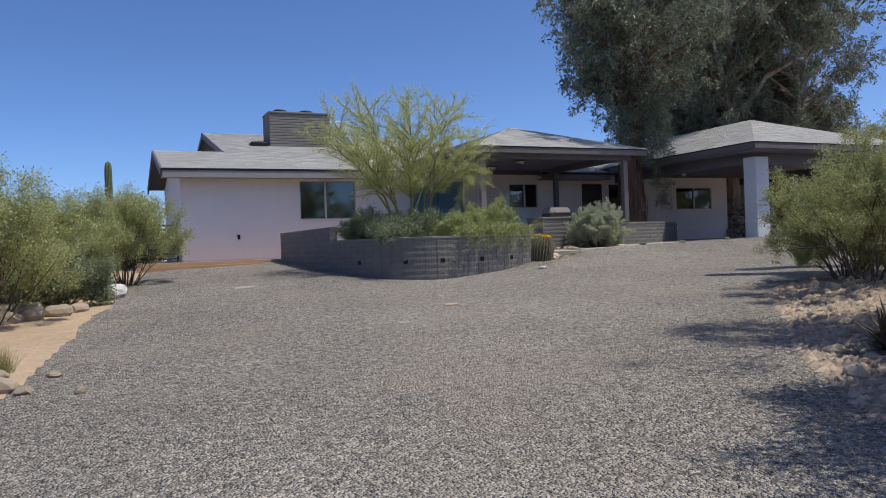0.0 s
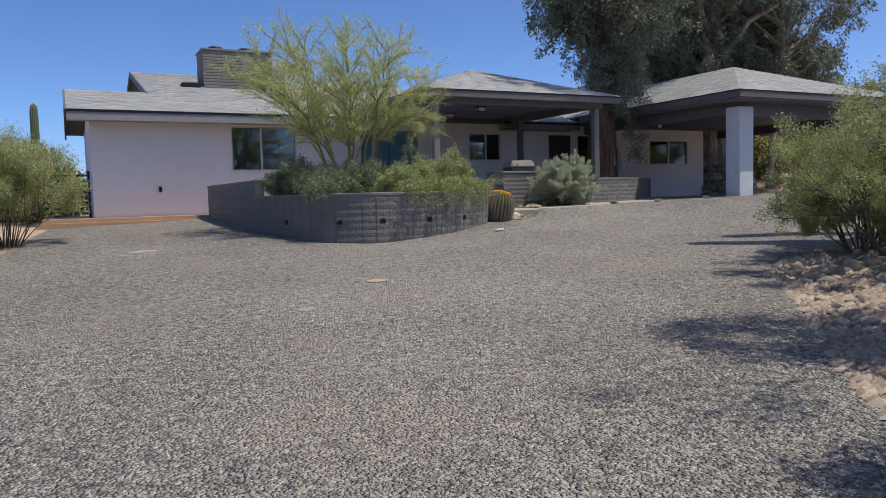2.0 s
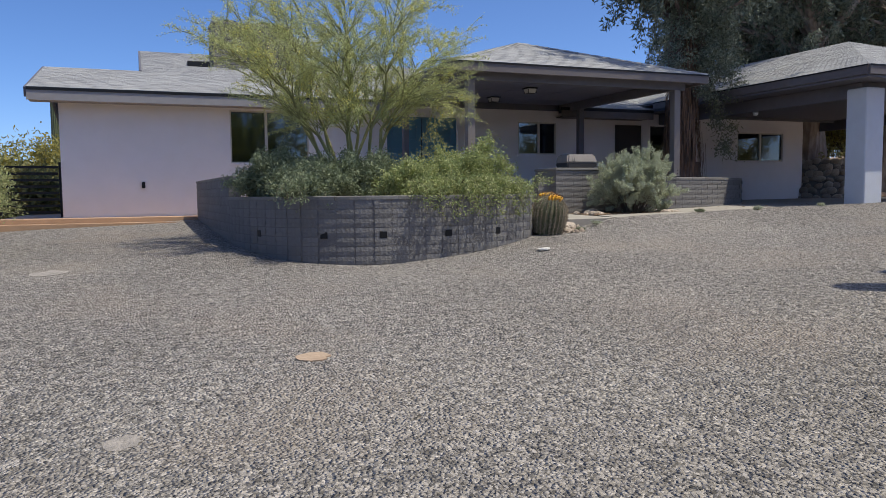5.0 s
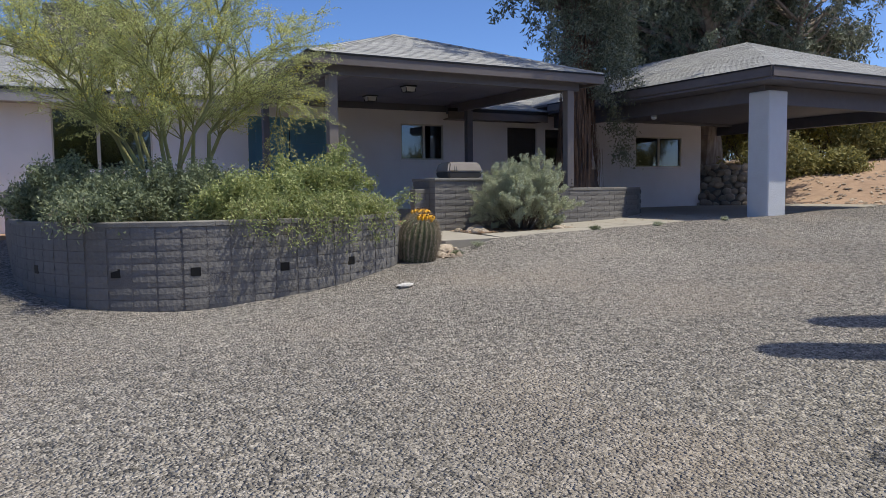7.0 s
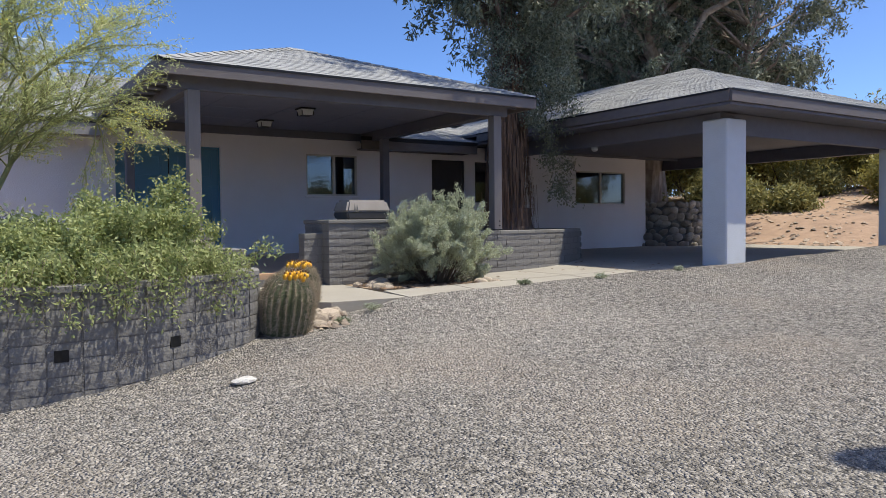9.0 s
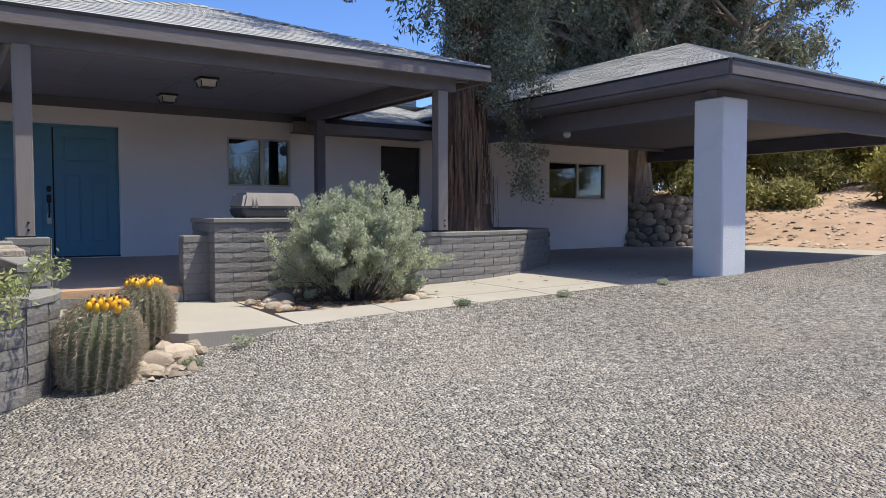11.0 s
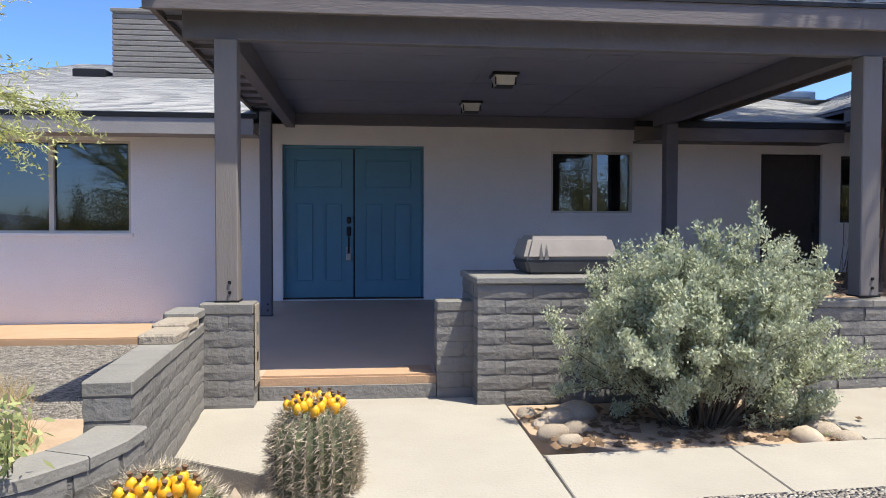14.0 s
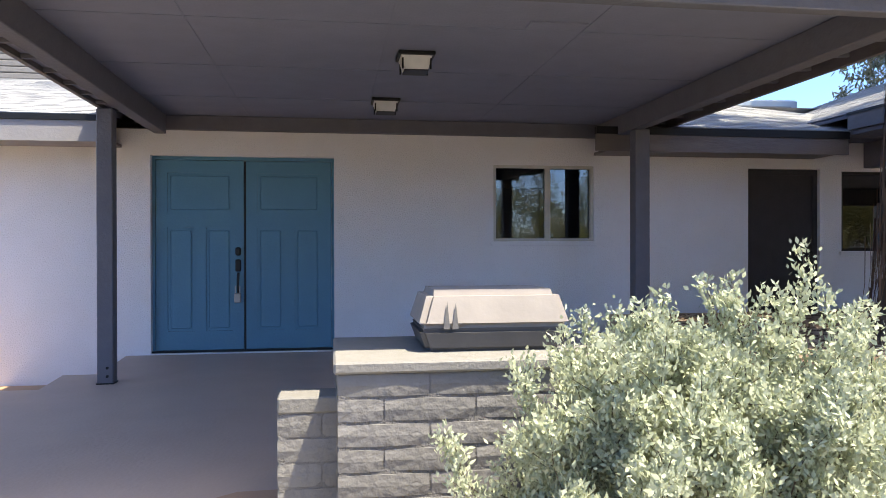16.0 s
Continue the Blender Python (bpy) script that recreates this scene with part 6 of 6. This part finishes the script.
def tuft(x, y, z, r, h, n, seed, label, material=GRASS, name="grass_tuft"):
    o = root(name, x, y, z, label, "grass", "dry grass tufts")
    g = np.random.default_rng(seed)
    a, q = g.uniform(0, 6.283, n), np.sqrt(g.random(n)) * r
    base = np.stack([np.cos(a) * q, np.sin(a) * q, np.zeros(n)], 1)
    tip = base + np.stack([g.normal(0, 0.3, n) * h, g.normal(0, 0.3, n) * h, g.uniform(0.5, 1, n) * h], 1)
    w = np.stack([np.cos(a + 1.3), np.sin(a + 1.3), np.zeros(n)], 1) * 0.003
    arr("blades", np.stack([base - w, base + w, tip], 1), 3, material, o, "thin dry blades", "stuff")


for i, (x, y, r, h) in enumerate(((6.6, 18.6, 0.5, 0.3), (7.3, 18.2, 0.4, 0.28), (6.0, 19.3, 0.5, 0.3), (7.4, 17.3, 0.25, 0.3), (8.05, 16.75, 0.12, 0.25), (8.3, 16.55, 0.08, 0.28))):
    tuft(x, y, 1.83 if y > 17.2 else 1.965, r, h, 420 if i < 4 else 120, 400 + i, "dry straw-coloured grass on the gravel inside the curved wall")
tuft(-1.25, 8.55, ground_z(-1.25, 8.55), 0.12, 0.35, 160, 500, "dry brown spiky plant among tan rocks", FARL)


# agave-like dark plant at the right edge
def spiky(x, y, r, h, n, seed, label):
    z = ground_z(x, y)
    o = root("dark_agave", x, y, z, label, "succulent")
    g = random.Random(seed)
    co = []
    for i in range(n):
        a, e = g.uniform(0, 6.283), g.uniform(0.25, 1.3)
        d_ = Vector((math.cos(a) * math.cos(e), math.sin(a) * math.cos(e), math.sin(e)))
        L = r * g.uniform(0.6, 1.1)
        s = d_.cross(Vector((0, 0, 1))).normalized() * 0.02
        b = Vector((g.uniform(-0.1, 0.1), g.uniform(-0.1, 0.1), 0))
        m_ = b + d_ * L * 0.5
        t = b + d_ * L + Vector((0, 0, -0.04))
        co += [tuple(b - s), tuple(b + s), tuple(m_ + s * 0.8), tuple(m_ - s * 0.8), tuple(m_ - s * 0.8), tuple(m_ + s * 0.8), tuple(t + s * 0.05), tuple(t - s * 0.05)]
    arr("foliage", np.array(co), 4, AGAVE, o, "narrow dark purple brown blades", "stuff")


AGAVE = mat("dark purple brown succulent", (0.06, 0.04, 0.035), 0.6, var=(0.09, 0.07, 0.04), scale=20)
spiky(5.85, 4.0, 0.52, 0.45, 150, 5, "dark purple brown spiky succulent on the rocky edge")

# red rubble between the rocks of the right edge, joined
def scatter(name, pts, size, material, label, seed, flat=0.6, spread=0.5):
    g = np.random.default_rng(seed)
    n = len(pts)
    P = np.array(pts)
    base = np.array([(1, 0, 0), (0, 1, 0), (-1, 0, 0), (0, -1, 0), (0, 0, 1)], float)
    s = size * g.uniform(1 - spread, 1 + spread, (n, 1, 1)) * g.uniform(0.7, 1.3, (n, 1, 3)) * np.array([1, 1, flat])
    rot = g.uniform(0, 6.283, n)
    c, sn = np.cos(rot), np.sin(rot)
    R = np.zeros((n, 3, 3))
    R[:, 0, 0], R[:, 0, 1], R[:, 1, 0], R[:, 1, 1], R[:, 2, 2] = c, -sn, sn, c, 1
    V = (base[None] + g.normal(0, 0.22, (n, 5, 3))) * s
    V = np.einsum("nij,nkj->nki", R, V) + P[:, None, :]
    F = np.array([(0, 1, 4), (1, 2, 4), (2, 3, 4), (3, 0, 4)])
    idx = (np.arange(n)[:, None, None] * 5 + F[None]).reshape(-1, 3)
    me = bpy.data.meshes.new(name)
    me.vertices.add(n * 5)
    me.vertices.foreach_set("co", V.astype(np.float32).ravel())
    me.loops.add(len(idx) * 3)
    me.loops.foreach_set("vertex_index", idx.astype(np.int32).ravel())
    me.polygons.add(len(idx))
    me.polygons.foreach_set("loop_start", np.arange(0, len(idx) * 3, 3, dtype=np.int32))
    me.polygons.foreach_set("loop_total", np.full(len(idx), 3, dtype=np.int32))
    me.update(calc_edges=True)
    me.materials.append(material)
    return tagged(new(name, me), label, "gravel", kind="stuff")


# distance: hill trees, far bushes
def far_bush(x, y, r, h, m, seed, label, name="desert_tree"):
    return shrub(name, x, y, ground_z(x, y), r, r, h, 13, 13, 0.17, 0.065, m, seed, label, "tree" if h > 2.6 else "shrub", clump=0.24, stemr=0.03, dense=0.5, depth=2, group="far desert trees")


rng = random.Random(41)
k = 0
for row, (dist, n_) in enumerate(((27, 11), (32, 15), (38, 16), (46, 15))):
    for i in range(n_):
        a = radians(13 + 40 * (i + rng.uniform(0.1, 0.9)) / n_)
        x, y = 6.4 + dist * math.cos(a) * rng.uniform(0.95, 1.08), 8.4 + dist * math.sin(a) * rng.uniform(0.95, 1.08)
        if row == 0 and rng.random() < 0.45:
            continue
        if x < 24.5:
            continue
        golden = rng.random() < 0.25
        low_ = row == 0
        far_bush(x, y, rng.uniform(0.8, 1.2) if low_ else rng.uniform(2.0, 3.0), rng.uniform(1.2, 2.0) if low_ else rng.uniform(3.2, 5.2), FARY if golden else FARL, 600 + k, ("golden blossoming palo verde on the slope" if golden else "olive desert tree on the slope") if not low_ else "low desert bush on the slope")
        k += 1
for (x, y, r, h, m, lab) in ((29.5, 22.5, 0.4, 0.4, FARL, "low olive desert shrub on the slope"), (31.0, 19.5, 0.8, 0.9, FARL, "low olive desert shrub on the slope"), (33.0, 24.0, 1.0, 1.2, FARL, "olive desert shrub on the slope"), (30.0, 16.0, 0.6, 0.6, FARL, "low olive desert shrub on the slope"), (35.0, 20.0, 1.0, 1.2, FARL, "olive desert shrub on the slope"), (24.6, 26.3, 0.7, 1.2, FARL, "olive desert shrub behind the stone wall"),
                             (-1.4, 29, 1.2, 2.2, FARL, "olive desert tree beyond the fence"), (0.4, 27.5, 0.8, 1.5, FARL, "olive desert bush beyond the gate"), (-2.6, 27, 1.2, 2.0, FARL, "olive desert bush beyond the fence"), (0.9, 31, 1.2, 2.0, FARL, "olive desert bush beyond the gate"),
                             (-3.5, 33, 2.2, 3.0, FARL, "olive desert tree beyond the fence"), (0.0, 37, 2.2, 3.4, FARY, "golden blossoming palo verde beyond the fence"), (-7, 28, 2.0, 2.6, FARL, "olive desert bush beyond the driveway"), (-1, 33, 1.6, 2.4, FARY, "golden blossoming palo verde beyond the fence"), (-12, 25, 2.5, 3.0, FARL, "olive desert tree in the distance"), (-9, 16, 2.2, 3.2, FARL, "olive desert tree in the distance"),
                             (34, 7, 3.0, 5.4, FARL, "olive desert tree beyond the saguaro"), (40, 9, 3.0, 5.8, FARL, "olive desert tree beyond the carport"), (36, 3, 3.0, 5.6, FARL, "olive desert tree beyond the saguaro"), (31, 5, 2.6, 5.0, FARL, "olive desert tree beyond the saguaro"), (42, 14, 3.0, 5.6, FARL, "olive desert tree beyond the carport"),
                             (30, 9, 2.4, 3.8, FARL, "olive desert tree beyond the saguaro"), (24, 10.5, 1.8, 2.8, FARL, "olive desert tree beyond the saguaro"), (20, 8, 1.8, 3.0, FARL, "olive desert tree beyond the saguaro"), (38, 14, 2.4, 3.8, FARL, "olive desert tree beyond the carport"),
                             (-16.0, -8.0, 2.9, 6.8, FARL, "olive desert tree across the driveway"), (-12.9, -9.5, 2.6, 7.5, FARY, "golden palo verde across the driveway"), (-9.8, -8.0, 3.4, 6.4, FARY, "golden palo verde across the driveway"), (-6.7, -10.3, 3.1, 5.5, FARL, "olive desert tree across the driveway"), (-3.6, -9.5, 3.0, 7.2, FARL, "olive desert tree across the driveway"), (-0.5, -9.7, 3.2, 6.8, FARY, "golden palo verde across the driveway"), (2.6, -8.2, 3.3, 6.4, FARY, "golden palo verde across the driveway"), (5.7, -9.9, 3.2, 7.8, FARL, "olive desert tree across the driveway"), (8.8, -8.6, 3.0, 7.8, FARL, "olive desert tree across the driveway"), (11.9, -10.5, 2.7, 5.7, FARY, "golden palo verde across the driveway"), (15.0, -8.6, 3.1, 5.9, FARL, "olive desert tree across the driveway"), (18.1, -4.5, 2.9, 6.8, FARL, "olive desert tree across the driveway"), (21.2, -2.4, 3.1, 7.8, FARL, "olive desert tree across the driveway"), (24.3, -1.2, 3.1, 5.5, FARL, "olive desert tree across the driveway"), (27.4, 1.1, 3.3, 6.7, FARL, "olive desert tree across the driveway"), (30.5, 4.0, 3.3, 6.7, FARY, "golden palo verde across the driveway")):
    far_bush(x, y, r, h, m, 660 + k, lab)
    k += 1

hv, hf = [], []
for i in range(73):
    a = 2 * math.pi * i / 72
    hh = 14 + 16 * noise.noise((math.cos(a) * 2.2, math.sin(a) * 2.2, 5)) + 9 * noise.noise((math.cos(a) * 7, math.sin(a) * 7, 2))
    if not (3.2 < a < 6.3):
        hh *= 0.25
    for rr, zz in ((380, -8), (520, max(1, hh)), (580, -8)):
        hv.append((math.cos(a) * rr, math.sin(a) * rr, zz))
for i in range(72):
    for k in (0, 1):
        b = i * 3 + k
        hf.append((b, b + 3, b + 4, b + 1))
raw("backdrop", hv, hf, FARHILL, label="distant desert hills, haze put into their colour", kind="structure", smooth=True)

rc = root("rooftop_cooler", 18.45, 27.4, 4.9, "metal cooler box on the roof, pale blue for sky haze", "cooler")
bm = bmesh.new()
add_box(bm, -0.75, 0.75, -0.5, 0.5, 0.0, 1.0, bevel=0.03)
obj("case", bm, COOLER, rc)
bm = bmesh.new()
for i in range(6):
    add_box(bm, -0.6, 0.6, -0.515, -0.499, 0.5 + i * 0.07, 0.53 + i * 0.07)
obj("louvre", bm, FRAMEG, rc, kind="stuff")

# metal gate and fence by the house corner
fe = root("metal_fence", -1.5, 23.2, 1.75, "black metal picket fence beyond the white house corner", "fence")
for zz in (0.08, 1.05):
    bm = bmesh.new()
    add_box(bm, -4.5, 1.9, -0.015, 0.015, zz, zz + 0.03)
    obj("rail", bm, BLACKM, fe)
bm = bmesh.new()
add_box(bm, -0.008, 0.008, -0.008, 0.008, 0.05, 1.15)
pk = bpy.data.meshes.new("picket")
bm.to_mesh(pk)
bm.free()
pk.materials.append(BLACKM)
for i in range(50):
    o = new("picket", pk)
    o.parent = fe
    o.location = (-4.45 + i * 0.127, 0, 0)
ga = root("metal_gate", 1.1, 23.2, 1.88, "black metal gate between the fence and the house", "gate")
for q in ((-0.62, -0.56), (0.56, 0.62)):
    bm = bmesh.new()
    add_box(bm, q[0], q[1], -0.03, 0.03, -0.03, 1.2)
    obj("gate_post", bm, BLACKM, ga)
for zz in (0.08, 0.22, 0.36, 0.50, 0.64, 0.78, 0.92, 1.06):
    bm = bmesh.new()
    add_box(bm, -0.55, 0.55, -0.012, 0.012, zz, zz + 0.055)
    obj("gate_bar", bm, BLACKM, ga)

# ---- loose gravel, last ----
g = np.random.default_rng(9)
pts = []
n = 900000
X, Y = g.uniform(-2.5, 14.5, n), g.uniform(0.0, 16.0, n)
near = np.full(n, 99.0)
for ax, ay in ((0.8, 2.2), (2.0, 3.6), (3.2, 5.2), (4.6, 7.0), (6.0, 9.0), (7.6, 11.0), (9.2, 12.6), (10.6, 14.2)):
    near = np.minimum(near, np.hypot(X - ax, Y - ay))
wgt = g.random(n) < 0.62 / (1 + (near / 2.3) ** 2.2)
for i in np.nonzero(wgt)[0]:
    x, y = float(X[i]), float(Y[i])
    if right_edge(x, y) > 0.15 or x < left_edge_x(y) + 0.05 or (y > 14.2 and 4.4 < x < 9.2) or (y > 15.7 and x > 8.5):
        continue
    pts.append((x, y, ground_z(x, y) - 0.003))
scatter("loose_gravel", pts, 0.0098, PEBBLE, "loose grey crushed stones on the driveway", 12, flat=0.7)
pts = []
for i in range(8000):
    k = g.integers(1, len(EDGE) - 4)
    (ax, ay), (bx, by) = EDGE[k], EDGE[k + 1]
    t, off = g.random(), abs(g.normal(0, 0.9)) - 0.1
    L = math.hypot(bx - ax, by - ay)
    x, y = ax + (bx - ax) * t + (by - ay) / L * off, ay + (by - ay) * t - (bx - ax) / L * off
    pts.append((x, y, ground_z(x, y) - 0.005))
pts += [(float(x), float(y), ground_z(float(x), float(y)) + 0.012) for x, y in zip(g.uniform(9.15, 10.1, 170), g.uniform(15.2, 16.7, 170)) if y < 16.75 - 0.75 * (x - 9.0)]
scatter("rubble", pts, 0.045, ROCKB, "pink and tan rubble along the driveway edge", 13, flat=0.65)
pts = [(float(x), float(y), 1.895 + (x - 11) * 0.0186 + 0.004) for x, y in zip(g.uniform(13.0, 16.9, 60), g.uniform(16.0, 19.0, 60)) if y > 16.6 or x > 14]
scatter("fallen_leaves", pts, 0.022, DEBRIS, "brown fallen leaves on the pale walk", 15, flat=0.3)
pts = [(float(x), float(y), ground_z(float(x), float(y)) + 0.01) for x, y in zip(g.uniform(25.5, 42, 5200), g.uniform(11, 34, 5200))]
bed = [(float(x), float(y), 1.89) for x, y in zip(g.uniform(11.15, 12.9, 420), g.uniform(16.6, 17.55, 420))]
scatter("bed_litter", bed, 0.028, DEBRIS, "dark leaf litter and chips under the silver shrub", 17, flat=0.5)
scatter("slope_rubble", pts, 0.05, ROCKB, "pale tan rubble on the desert slope", 16, flat=0.6, spread=0.8)
pts = [(float(x), float(y), 2.503) for x, y in zip(g.uniform(13.9, 16.8, 2500), g.uniform(18.3, 22.4, 2500)) if y > 18.2 + max(0, x - 14.6) * 0.55]
scatter("leaf_litter", pts, 0.02, DEBRIS, "brown leaf litter under the eucalyptus", 14, flat=0.3)
